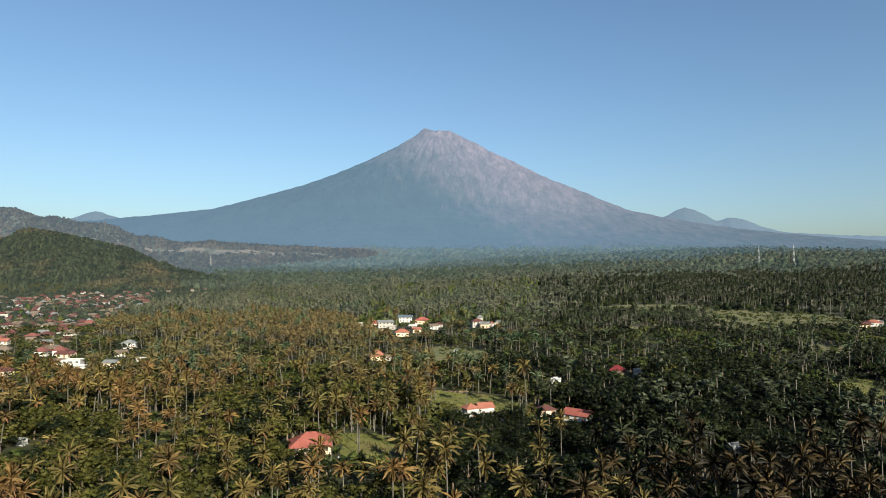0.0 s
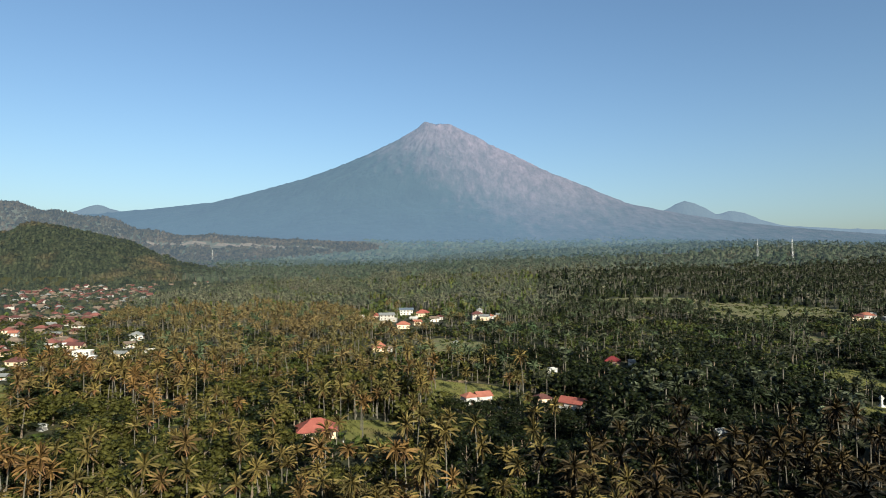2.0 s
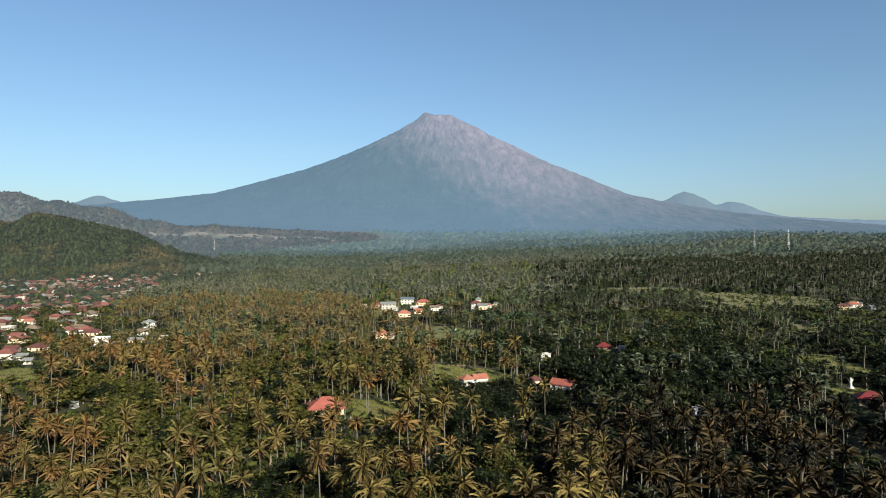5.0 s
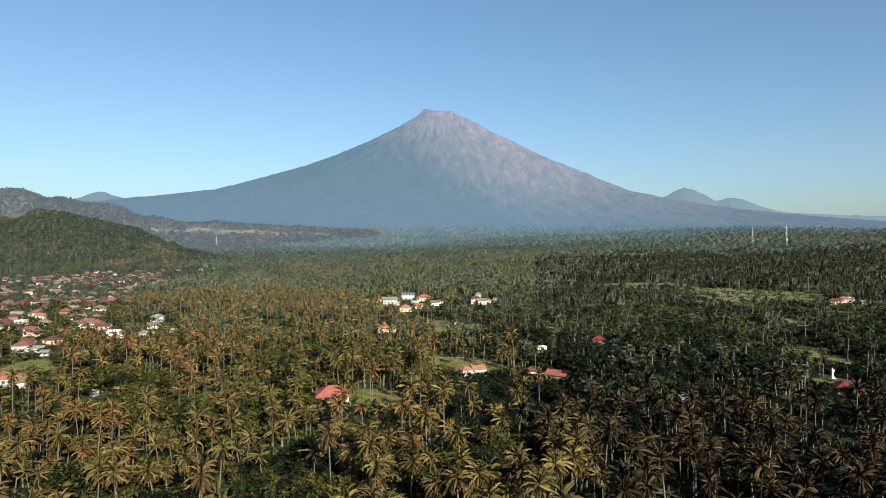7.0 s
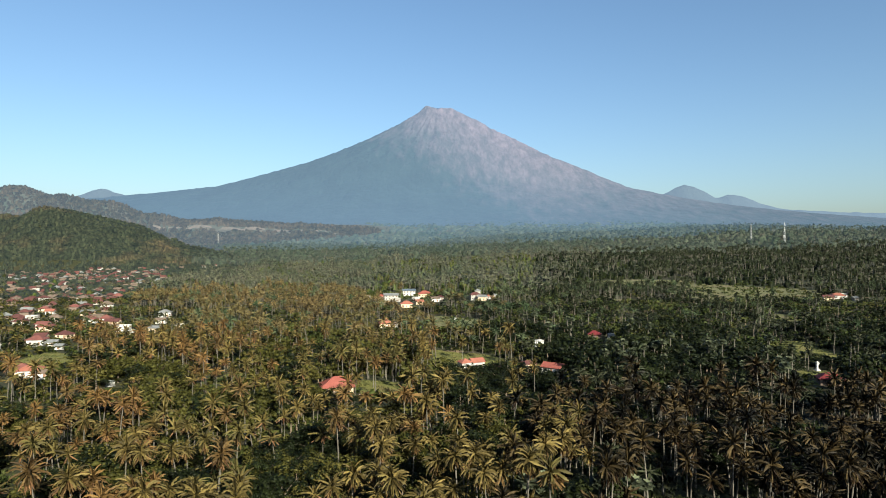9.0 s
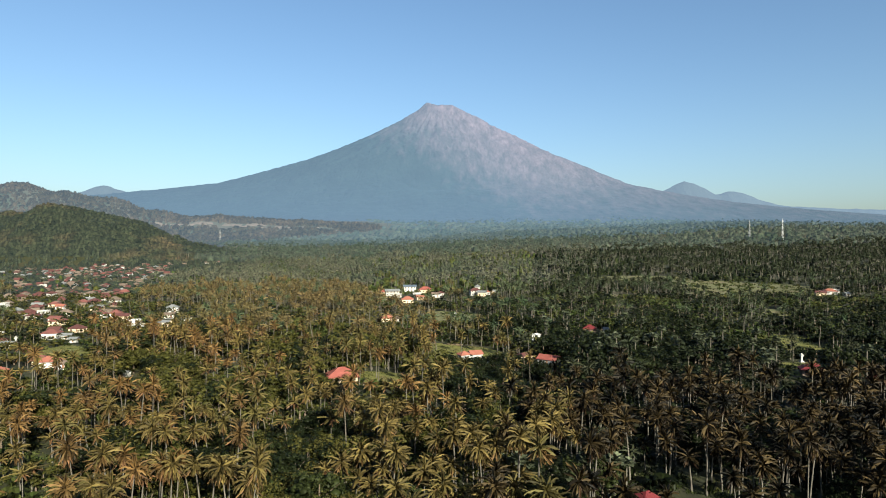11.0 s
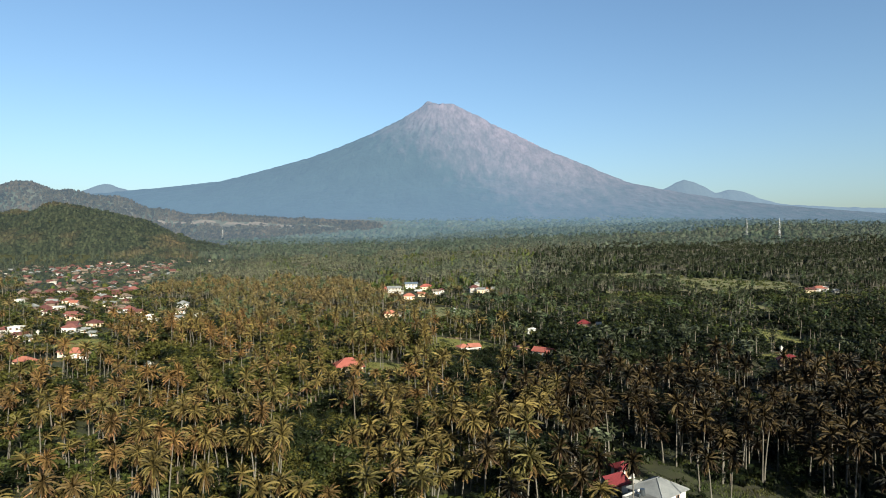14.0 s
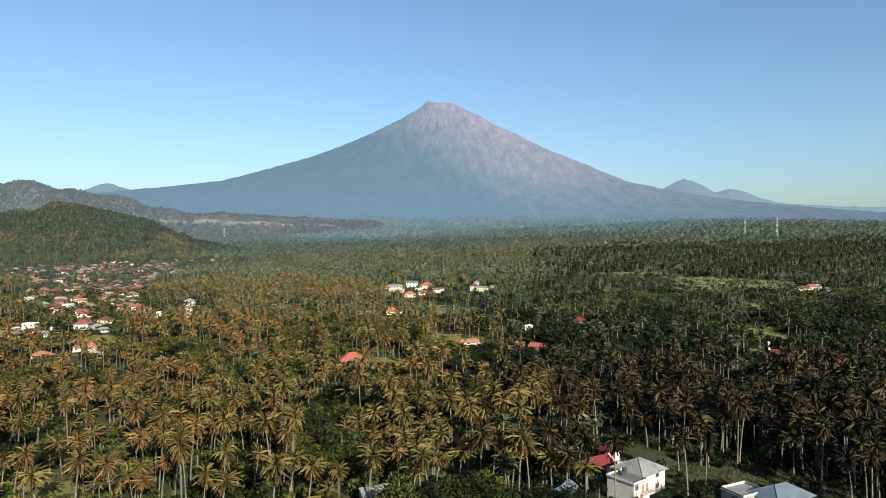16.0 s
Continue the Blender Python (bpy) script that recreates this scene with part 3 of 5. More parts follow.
# broad-leaved groves: x, y, half width, half depth
GROVES = [(-28, 68, 14, 12), (-74, 100, 13, 11), (-14, 62, 8, 8), (26, 206, 30, 22), (98, 255, 52, 40), (-118, 196, 15, 28), (-142, 238, 15, 18), (-40, 98, 16, 24), (-58, 62, 9, 8), (-96, 118, 14, 13), (-186, 172, 18, 20), (-122, 78, 9, 9),
          (-110, 178, 24, 10), (-6, 250, 14, 20), (14, 230, 24, 24), (22, 262, 15, 14), (92, 285, 44, 58), (128, 360, 45, 50), (60, 400, 42, 48),
          (180, 420, 40, 50), (285, 410, 26, 30), (330, 440, 55, 60), (-170, 262, 18, 15), (-124, 234, 12, 12), (-82, 165, 12, 11), (-98, 250, 10, 9),
          (18, 140, 12, 24), (-62, 250, 11, 10), (-82, 268, 16, 9), (8, 212, 10, 9), (30, 430, 26, 40), (90, 560, 60, 60), (-40, 740, 50, 30),
          (-236, 600, 28, 22), (245, 255, 26, 22), (165, 290, 60, 40), (250, 345, 45, 45), (-170, 320, 26, 22), (-300, 330, 34, 26), (-75, 205, 14, 9),
          (210, 560, 70, 50), (330, 580, 60, 40), (150, 470, 60, 40), (-20, 175, 16, 9), (-48, 206, 14, 8), (-150, 150, 14, 10)]


def in_patches(x, y, patches, grow=0.0):
    inside = np.zeros(len(x), bool)
    wob = 1 + 0.16 * np.sin(x / 4.3 + y / 9.0) + 0.12 * np.sin(y / 5.7)
    for cx, cy, rx, ry in patches:
        inside |= ((x - cx) / (rx + grow)) ** 2 + ((y - cy) / (ry + grow)) ** 2 < wob
    return inside


def scatter(y0, y1, gap, half=0.86, back=130.0, margin=18.0, jitter=0.48):
    """Loose rows of places over the stretch of the plain that the flight looks over."""
    pts = []
    y = y0
    row = 0
    while y < y1:
        w = half * (y + back) + margin
        xs = np.arange(-w, w, gap) + (row % 2) * gap / 2
        pts.append(np.stack([xs, np.full(len(xs), y)], 1))
        y += gap * 0.87
        row += 1
    p = np.concatenate(pts)
    return p + rnd.uniform(-jitter, jitter, p.shape) * gap


def stand_height(p):
    """Older and younger stands of trees."""
    return np.array([1.0 + 0.42 * noise.noise(Vector((a / 55.0, b / 55.0, 31.0))) for a, b in p[:, :2]])


def stands(p, cut):
    """Leave out places where the growth is thin."""
    n = np.array([noise.noise(Vector((a / 42.0, b / 70.0, 17.0))) for a, b in p[:, :2]])
    return p[rnd.uniform(0, 1, len(p)) > cut * step(0.0, -0.4, n)]


def grow(p, kinds, low, high, wide=(0.85, 1.2), sink=0.0):
    n = len(p)
    s = rnd.uniform(low, high, n) * stand_height(p)
    return np.column_stack([p[:, 0], p[:, 1], land(p[:, 0], p[:, 1]) - sink, rnd.uniform(0, 6.28, n), rnd.uniform(*wide, n), s, rnd.randint(0, kinds, n)])

# ---- buildings ----
KEEP_OUT = []         # x, y, radius, height above the ground from which it is seen


def part(name, bm, material, parent, label=""):
    """One mesh as a part of a thing."""
    me = bm if isinstance(bm, bpy.types.Mesh) else bpy.data.meshes.new(name)
    if me is not bm:
        bmesh.ops.recalc_face_normals(bm, faces=bm.faces)
        bm.to_mesh(me)
        bm.free()
        me.materials.append(material)
    ob = new(name, me)
    ob.parent = parent
    return tagged(ob, label)


def box(bm, x0, x1, y0, y1, z0, z1):
    v = [bm.verts.new(p) for p in ((x0, y0, z0), (x1, y0, z0), (x1, y1, z0), (x0, y1, z0), (x0, y0, z1), (x1, y0, z1), (x1, y1, z1), (x0, y1, z1))]
    for f in ((0, 3, 2, 1), (4, 5, 6, 7), (0, 1, 5, 4), (1, 2, 6, 5), (2, 3, 7, 6), (3, 0, 4, 7)):
        bm.faces.new([v[i] for i in f])


def one_box(*a):
    bm = bmesh.new()
    box(bm, *a)
    return bm


def thing(name, x, y, turn, label, category, group="", z=None):
    ob = new(name)
    ob.empty_display_size = 0.5
    ob.matrix_world = pose(x, y, zat(x, y) if z is None else z, 0, 0, turn)
    return tagged(ob, label, category, group)


def hip_roof(w, d, z, rise, over=0.8, thick=0.18, flare=0.0, ridge=None):
    """A hipped roof with a thick eave; a flare makes the foot flatter than the top."""
    bm = bmesh.new()
    hw, hd = w / 2 + over, d / 2 + over
    rl = max(0.05, (hw - hd) if ridge is None else ridge / 2)
    rd = max(0.05, hd - hw) if hd > hw and ridge is None else 0.05

    def ring(fw, fd, zz):
        return [bm.verts.new(p) for p in ((-fw, -fd, zz), (fw, -fd, zz), (fw, fd, zz), (-fw, fd, zz))]
    rings = [ring(hw - 0.25, hd - 0.25, z - thick), ring(hw, hd, z - thick * 0.6), ring(hw, hd, z)]
    if flare:
        rings.append(ring(rl + (hw - rl) * 0.55, rd + (hd - rd) * 0.55, z + rise * (0.45 - flare)))
    rings.append(ring(rl, rd, z + rise))
    for a, b in zip(rings, rings[1:]):
        for k in range(4):
            bm.faces.new((a[k], a[(k + 1) % 4], b[(k + 1) % 4], b[k]))
    bm.faces.new(rings[0][::-1])
    bm.faces.new(rings[-1])
    # hip and ridge caps
    return bm


def gable_roof(w, d, z, rise, over=0.7, thick=0.2):
    bm = bmesh.new()
    hw, hd = w / 2 + over, d / 2 + over
    lo = [(-hd, z), (0, z + rise), (hd, z)]
    a = [bm.verts.new((-hw, yy, zz)) for yy, zz in lo] + [bm.verts.new((-hw, yy, zz - thick)) for yy, zz in lo[::-1]]
    b = [bm.verts.new((hw, yy, zz)) for yy, zz in lo] + [bm.verts.new((hw, yy, zz - thick)) for yy, zz in lo[::-1]]
    for k in range(6):
        bm.faces.new((a[k], a[(k + 1) % 6], b[(k + 1) % 6], b[k]))
    for q in (a, b):
        bm.faces.new((q[0], q[1], q[4], q[5]))
        bm.faces.new((q[1], q[2], q[3], q[4]))
    return bm


def wall_block(w, d, h, gable=0.0, base=-0.6):
    """Four walls with a plinth, closed under the roof, with gable ends where the roof has them."""
    bm = bmesh.new()
    box(bm, -w / 2, w / 2, -d / 2, d / 2, base, h)
    if gable:
        for s in (-1, 1):
            x0, x1 = sorted((s * (w / 2 - 0.2), s * (w / 2 - 0.01)))
            t = [bm.verts.new(p) for p in ((x0, -d / 2, h), (x0, d / 2, h), (x0, 0, h + gable), (x1, -d / 2, h), (x1, d / 2, h), (x1, 0, h + gable))]
            for f in ((0, 1, 2), (3, 5, 4), (0, 3, 4, 1), (1, 4, 5, 2), (2, 5, 3, 0)):
                bm.faces.new([t[i] for i in f])
    box(bm, -w / 2 - 0.15, w / 2 + 0.15, -d / 2 - 0.15, d / 2 + 0.15, base, 0.35)
    return bm


def frame_mesh(name, w, h, bar=0.12, deep=0.14):
    bm = bmesh.new()
    box(bm, -w / 2, w / 2, -deep, 0.05, 0, bar)
    box(bm, -w / 2, w / 2, -deep, 0.05, h - bar, h)
    box(bm, -w / 2, -w / 2 + bar, -deep, 0.05, bar, h - bar)
    box(bm, w / 2 - bar, w / 2, -deep, 0.05, bar, h - bar)
    box(bm, -bar / 3, bar / 3, -deep * 0.8, 0.05, bar, h - bar)
    me = bpy.data.meshes.new(name)
    bm.to_mesh(me)
    bm.free()
    me.materials.append(M_WOOD)
    return me


def slab_mesh(name, w, h, deep, m):
    bm = one_box(-w / 2, w / 2, -deep, 0.04, 0, h)
    me = bpy.data.meshes.new(name)
    bm.to_mesh(me)
    bm.free()
    me.materials.append(m)
    return me


WINDOW_FRAME = frame_mesh("window_frame", 1.5, 1.4)
WINDOW_PANE = slab_mesh("window_pane", 1.28, 1.18, 0.06, M_DARK)
DOOR_LEAF = slab_mesh("door", 1.1, 2.1, 0.08, M_WOOD)


def add_window(parent, x, y, z, turn=0):
    w = part("window", WINDOW_FRAME, None, parent)
    w.matrix_local = pose(x, y, z, 0, 0, turn)
    p = part("pane", WINDOW_PANE, None, w)
    p.matrix_local = pose(0, 0, 0.11)
    return w


def add_door(parent, x, y, z, turn=0):
    w = part("door", DOOR_LEAF, None, parent)
    w.matrix_local = pose(x, y, z, 0, 0, turn)


def ridge_caps(parent, w, d, z, rise, over, m):
    """The raised tiles along the ridge and the hips."""
    bm = bmesh.new()
    hw, hd = w / 2 + over, d / 2 + over
    rl = max(0.05, hw - hd)
    rd = max(0.05, hd - hw) if hd > hw else 0.05
    ends = [((sx * rl, sy * rd, z + rise), (sx * hw, sy * hd, z)) for sx in (-1, 1) for sy in (-1, 1)] + [((-rl, 0, z + rise), (rl, 0, z + rise))]
    for a, b in ends:
        a, b = Vector(a), Vector(b)
        u = (b - a)
        if u.length < 0.3:
            continue
        s = u.cross(Vector((0, 0, 1))).normalized() * 0.14
        t = Vector((0, 0, 0.16))
        v = [bm.verts.new(q) for q in (a - s, a + t, a + s, b - s, b + t, b + s)]
        for f in ((0, 1, 4, 3), (1, 2, 5, 4), (0, 2, 1), (3, 4, 5), (0, 3, 5, 2)):
            bm.faces.new([v[i] for i in f])
    part("ridge_cap", bm, m, parent)


def house(x, y, turn, w, d, h, kind, roof_m, wall_m, label, rise=2.2, over=0.8, show=1.5, group="", caps=False, windows=True):
    ob = thing("house", x, y, turn, label, "house", group)
    wall = part("wall", wall_block(w, d, h, rise if kind == "gable" else 0), wall_m, ob)
    if kind == "hip":
        part("roof", hip_roof(w, d, h, rise, over), roof_m, ob)
        if caps:
            ridge_caps(ob, w, d, h, rise, over, roof_m)
    elif kind == "gable":
        part("roof", gable_roof(w, d, h, rise, over), roof_m, ob)
    else:
        bm = bmesh.new()
        box(bm, -w / 2 - 0.3, w / 2 + 0.3, -d / 2 - 0.3, d / 2 + 0.3, h, h + 0.22)
        part("roof", bm, roof_m, ob)
        bm = bmesh.new()
        for a in ((-w / 2, w / 2, -d / 2 - 0.1, -d / 2 + 0.1), (-w / 2, w / 2, d / 2 - 0.1, d / 2 + 0.1), (-w / 2 - 0.1, -w / 2 + 0.1, -d / 2, d / 2), (w / 2 - 0.1, w / 2 + 0.1, -d / 2, d / 2)):
            box(bm, *a, h + 0.22, h + 0.85)
        part("parapet", bm, wall_m, ob)
    if windows:
        n = max(1, int(w / 3.4))
        storeys = 2 if h > 5 else 1
        for s in range(storeys):
            for k in range(n):
                fx = -w / 2 + (k + 0.5) * w / n
                if s == 0 and k == n // 2:
                    add_door(ob, fx, -d / 2, 0.35)
                else:
                    add_window(wall, fx, -d / 2, 1.1 + 3.0 * s)
            add_window(wall, w / 2, 0.2 * d, 1.1 + 3.0 * s, 90)
            add_window(wall, -w / 2, -0.1 * d, 1.1 + 3.0 * s, -90)
    KEEP_OUT.append((x, y, 0.5 * max(w, d) + 1.5, show))
    return ob


# the large hall with the red hipped roof
house(-48.2, 233.5, 14, 13.8, 10.5, 2.9, "hip", M_RED, M_CREAM, "single-storey cream hall with a red hipped tile roof", 3.9, 1.0, 2.4, caps=True)
# the white house on the meadow, with its orange roofs at two heights
house(13.0, 297, 24, 6.5, 6, 4.4, "hip", M_ORANGE, M_WHITE, "white house with orange tile roof beside the meadow", 1.8, 0.5, 3.2, caps=True)
house(19.5, 301, 24, 7.5, 6, 4.0, "gable", M_ORANGE, M_WHITE, "white wing with a long orange tile roof", 2.0, 0.5, 3.2)
house(8, 291, 24, 4.5, 4.5, 3.0, "flat", M_GREYROOF, M_GREYWALL, "low cement annex beside the white house", show=1.5)
house(29, 291, 10, 5, 4, 2.8, "gable", M_MAROON, M_WHITE, "small white house with dark red roof", 1.4, 0.5, 1.5)
house(62, 291, -38, 12, 6.5, 3.2, "gable", M_RED, M_WHITE, "white gabled house with long red tile roof", 2.4, 0.7, 2.6)
house(49, 303, 14, 8, 6, 3.0, "hip", M_MAROON, M_CREAM, "low house with dull red roof among trees", 1.9, 0.7, 2.5)
house(108, 238, 24, 4.4, 3.4, 2.4, "gable", M_GREYROOF, M_WHITE, "small hut with a pale grey sheet roof", 1.5, 0.4, 1.2, windows=False)
house(-152, 231, -10, 2.8, 2.2, 1.8, "gable", M_GREYROOF, M_WHITE, "small white hut among palms", 0.9, 0.4, 2.6, windows=False)
house(-47, 458, 8, 9.4, 8.5, 3.0, "hip", M_ORANGE, M_CREAM, "cream house with steep orange hipped roof", 4.2, 0.9, 2.0, caps=True)
house(-39.5, 455, 8, 5, 5, 2.8, "gable", M_BROWNROOF, M_WHITE, "small annex beside the orange-roofed house", 1.5, 0.5, 2.0)
house(10, 482, 0, 3.6, 3, 2.6, "hip", M_GREYROOF, M_WHITE, "small white hut on the green", 1.2, 0.3, 1.0, windows=False)
house(65, 370, 6, 6, 4.5, 3.2, "flat", M_GREYROOF, M_WHITE, "small flat-roofed white house among trees", show=2.6)
house(112, 409, -12, 9, 7, 3.0, "hip", M_CRIMSON, M_TANWALL, "house with dark red hipped tile roof in the palm grove", 2.8, 0.8, 3.6, caps=True)
house(122, 400, -12, 4, 3.5, 3.4, "gable", M_GREYROOF, M_WHITE, "small white shrine building", 1.8, 0.4, 1.5, windows=False)
# the hamlet in the middle of the plain
G = "houses of the hamlet"
for row in ((-62, 684, 14, 16, 10, 6.0, "gable", M_GREYROOF, M_GREYWALL, "two-storey pale cement house with grey roof", 2.2),
            (-74, 700, 8, 10, 7, 3.2, "hip", M_RED, M_CREAM, "house with red hipped roof", 2.8),
            (-54, 668, -6, 9, 7, 3.2, "flat", M_GREYROOF, M_GREYWALL, "low grey cement house beside others", 2.0),
            (-45, 764, 4, 16, 9, 6.4, "gable", M_BLUEROOF, M_WHITE, "long white two-storey house with pale roof", 2.2),
            (-24, 744, -8, 15, 10, 4.2, "hip", M_RED, M_CREAM, "house with bright red hipped roof", 3.8),
            (-39, 612, 6, 12, 8, 4.0, "hip", M_ORANGE, M_CREAM, "cream house with orange hipped roof", 3.0),
            (-27, 640, 20, 8, 6, 3.4, "gable", M_ORANGE, M_CREAM, "cream house with orange gabled roof", 2.0),
            (-90, 700, 0, 6, 5, 3.2, "flat", M_GREYROOF, M_GREYWALL, "small flat-roofed cement house", 2.0),
            (-10, 693, 12, 9, 6, 4.0, "gable", M_BROWNROOF, M_WHITE, "white house with weathered roof", 2.2),
            (-4, 712, 0, 8, 6, 3.4, "hip", M_MAROON, M_WHITE, "white house with dark red roof", 2.2),
            (-32, 690, -10, 7, 6, 3.2, "gable", M_WHITE, M_GREYWALL, "small cement house with whitewashed roof", 1.8),
            (38, 700, 10, 12, 8, 6.2, "hip", M_MAROON, M_GREYWALL, "two-storey grey house with dull red roof", 3.0),
            (46, 690, -14, 9, 7, 4.6, "gable", M_GREYROOF, M_CREAM, "cream house with grey roof", 2.2),
            (42, 716, 0, 6, 6, 9.0, "hip", M_GREYROOF, M_GREYWALL, "narrow grey temple tower house", 2.6),
            (54, 704, 5, 5, 5, 3.4, "hip", M_ORANGE, M_WHITE, "small white house with orange roof", 1.8),
            (62, 730, 5, 6, 4, 3.0, "gable", M_GREYROOF, M_WHITE, "small white hut with sheet roof", 1.4)):
    house(*row[:10], rise=row[10], over=1.1, show=2.3, group=G)
# scattered houses on the far side of the plain
for row in ((438, 646, -20, 14, 9, 3.6, "hip", M_ORANGE, M_WHITE, "white house with orange hipped roof", 2.8),
            (424, 640, -8, 11, 7, 3.2, "gable", M_MAROON, M_CREAM, "cream house with dull red roof", 2.4),
            (452, 660, 0, 8, 6, 3.2, "flat", M_GREYROOF, M_WHITE, "small flat-roofed white house", 2.0),
            (446, 628, 12, 6, 5, 3.0, "gable", M_GREYROOF, M_GREYWALL, "small cement house with sheet roof", 1.6),
            (188, 247, -18, 11, 8, 3.0, "hip", M_CRIMSON, M_TANWALL, "house with deep red hipped roof under palms", 2.8),
            (207, 226, 14, 8, 6, 2.8, "gable", M_CRIMSON, M_TANWALL, "small house with red gabled roof under palms", 2.0),
                        (-16, 54, 25, 6.5, 5.0, 3.0, "gable", M_GREYROOF, M_WHITE, "small white house half hidden by palms", 1.6)):
    house(*row[:10], rise=row[10], show=2.6)
# the near end of the village on the left of the plain
G = "houses of the village"
for row in ((-237, 408, 12, 10.9, 8.2, 5.3, "flat", M_WHITE, M_WHITE, "flat-roofed white two-storey house", 1.8),
            (-228, 401, 12, 6.4, 5.5, 2.9, "flat", M_GREYROOF, M_WHITE, "low white wing with flat roof", 1.8),
            (-289, 459, 8, 8.2, 7.3, 3.8, "hip", M_FADED, M_WHITE, "white house with red pyramid roof", 2.9),
            (-277, 461, 8, 8.2, 7.3, 3.8, "hip", M_FADED, M_WHITE, "white house with red pyramid roof", 2.9),
            (-266, 450, 4, 10.9, 6.4, 2.9, "gable", M_MAROON, M_CREAM, "low house with dark red roof", 2.0),
            (-242, 491, 16, 10.0, 8.2, 4.2, "hip", M_GREYROOF, M_WHITE, "white house with grey hipped roof", 2.5),
            (-213, 410, -6, 8.2, 6.4, 3.3, "gable", M_GREYROOF, M_CREAM, "cream house with pale grey roof", 1.6),
            (-227, 450, 10, 7.3, 5.5, 3.1, "gable", M_BROWNROOF, M_WHITE, "white house with weathered roof", 1.6),
            (-202, 427, 0, 5.5, 4.5, 2.7, "flat", M_GREYROOF, M_GREYWALL, "small grey cement house beside others", 1.6),
            (-253, 423, 20, 8.2, 5.5, 2.7, "gable", M_BROWNROOF, M_GREYWALL, "low house with brown roof", 1.8),
            (-263, 381, -10, 9.1, 7.3, 3.1, "hip", M_MAROON, M_CREAM, "house with dark red hipped roof", 2.5),
            (-275, 374, 8, 7.3, 5.5, 2.7, "gable", M_MAROON, M_GREYWALL, "low house with dark red roof", 2.0),
            (-263, 351, 10, 10.0, 8.2, 4.0, "hip", M_FADED, M_WHITE, "white house with red hipped roof beside the green", 2.5),
            (-251, 348, 14, 5.5, 4.5, 2.7, "gable", M_GREYROOF, M_WHITE, "small white house with pale roof", 1.5),
            (-238, 334, 0, 4.5, 3.6, 2.4, "gable", M_GREYROOF, M_WHITE, "small white hut on the green", 1.3),
            (-202, 252, 14, 10.0, 7.3, 3.3, "hip", M_ORANGE, M_WHITE, "white house with orange hipped roofs", 2.5),
            (-211, 259, 14, 7.3, 6.4, 2.9, "hip", M_FADED, M_CREAM, "cream house with red hipped roof", 2.4),
            (-191, 246, 14, 5.5, 4.5, 2.9, "gable", M_BROWNROOF, M_WHITE, "white annex with weathered roof", 1.5),
            (-218, 234, -8, 9.1, 6.4, 2.9, "hip", M_ORANGE, M_CREAM, "house with orange roof among palms", 2.4),
            (-315, 352, 6, 12.7, 7.3, 3.6, "gable", M_FADED, M_WHITE, "long white house with red roof", 2.0),
            (-299, 347, 6, 8.2, 7.3, 5.5, "flat", M_WHITE, M_WHITE, "white cube house with flat roof", 1.8),
            (-287, 334, 10, 8.2, 5.5, 2.7, "gable", M_MAROON, M_CREAM, "low house with dark red roof", 1.8),
            (-273, 323, -6, 7.3, 4.5, 2.7, "gable", M_GREYROOF, M_WHITE, "low white house with pale roof", 1.5),
            (-300, 323, 4, 16.4, 7.3, 2.9, "gable", M_BROWNROOF, M_GREYWALL, "long shed with dark brown roof", 2.2),
            (-297, 414, 8, 11.8, 7.3, 3.3, "hip", M_FADED, M_CREAM, "cream house with red hipped roof", 2.5),
            (-309, 430, -6, 9.1, 6.4, 3.1, "gable", M_FADED, M_WHITE, "white house with faded red gabled roof", 2.0),
            (-340, 450, 12, 10.0, 7.3, 3.1, "hip", M_MAROON, M_WHITE, "white house with dark red hipped roof", 2.4),
            (-355, 487, 0, 8.2, 6.4, 3.1, "flat", M_GREYROOF, M_WHITE, "flat-roofed white house among gardens", 1.8),
            (-327, 523, 8, 10.9, 6.4, 3.1, "gable", M_GREYROOF, M_CREAM, "cream house with pale sheet roof", 1.8),
            (-391, 561, 8, 9.1, 7.3, 3.1, "hip", M_FADED, M_CREAM, "cream house with red hipped roof", 2.5),
            (-373, 541, 8, 7.3, 5.5, 3.1, "gable", M_ORANGE, M_WHITE, "white house with orange roof", 2.0)):
    house(*row[:10], rise=row[10], show=3.2, group=G)


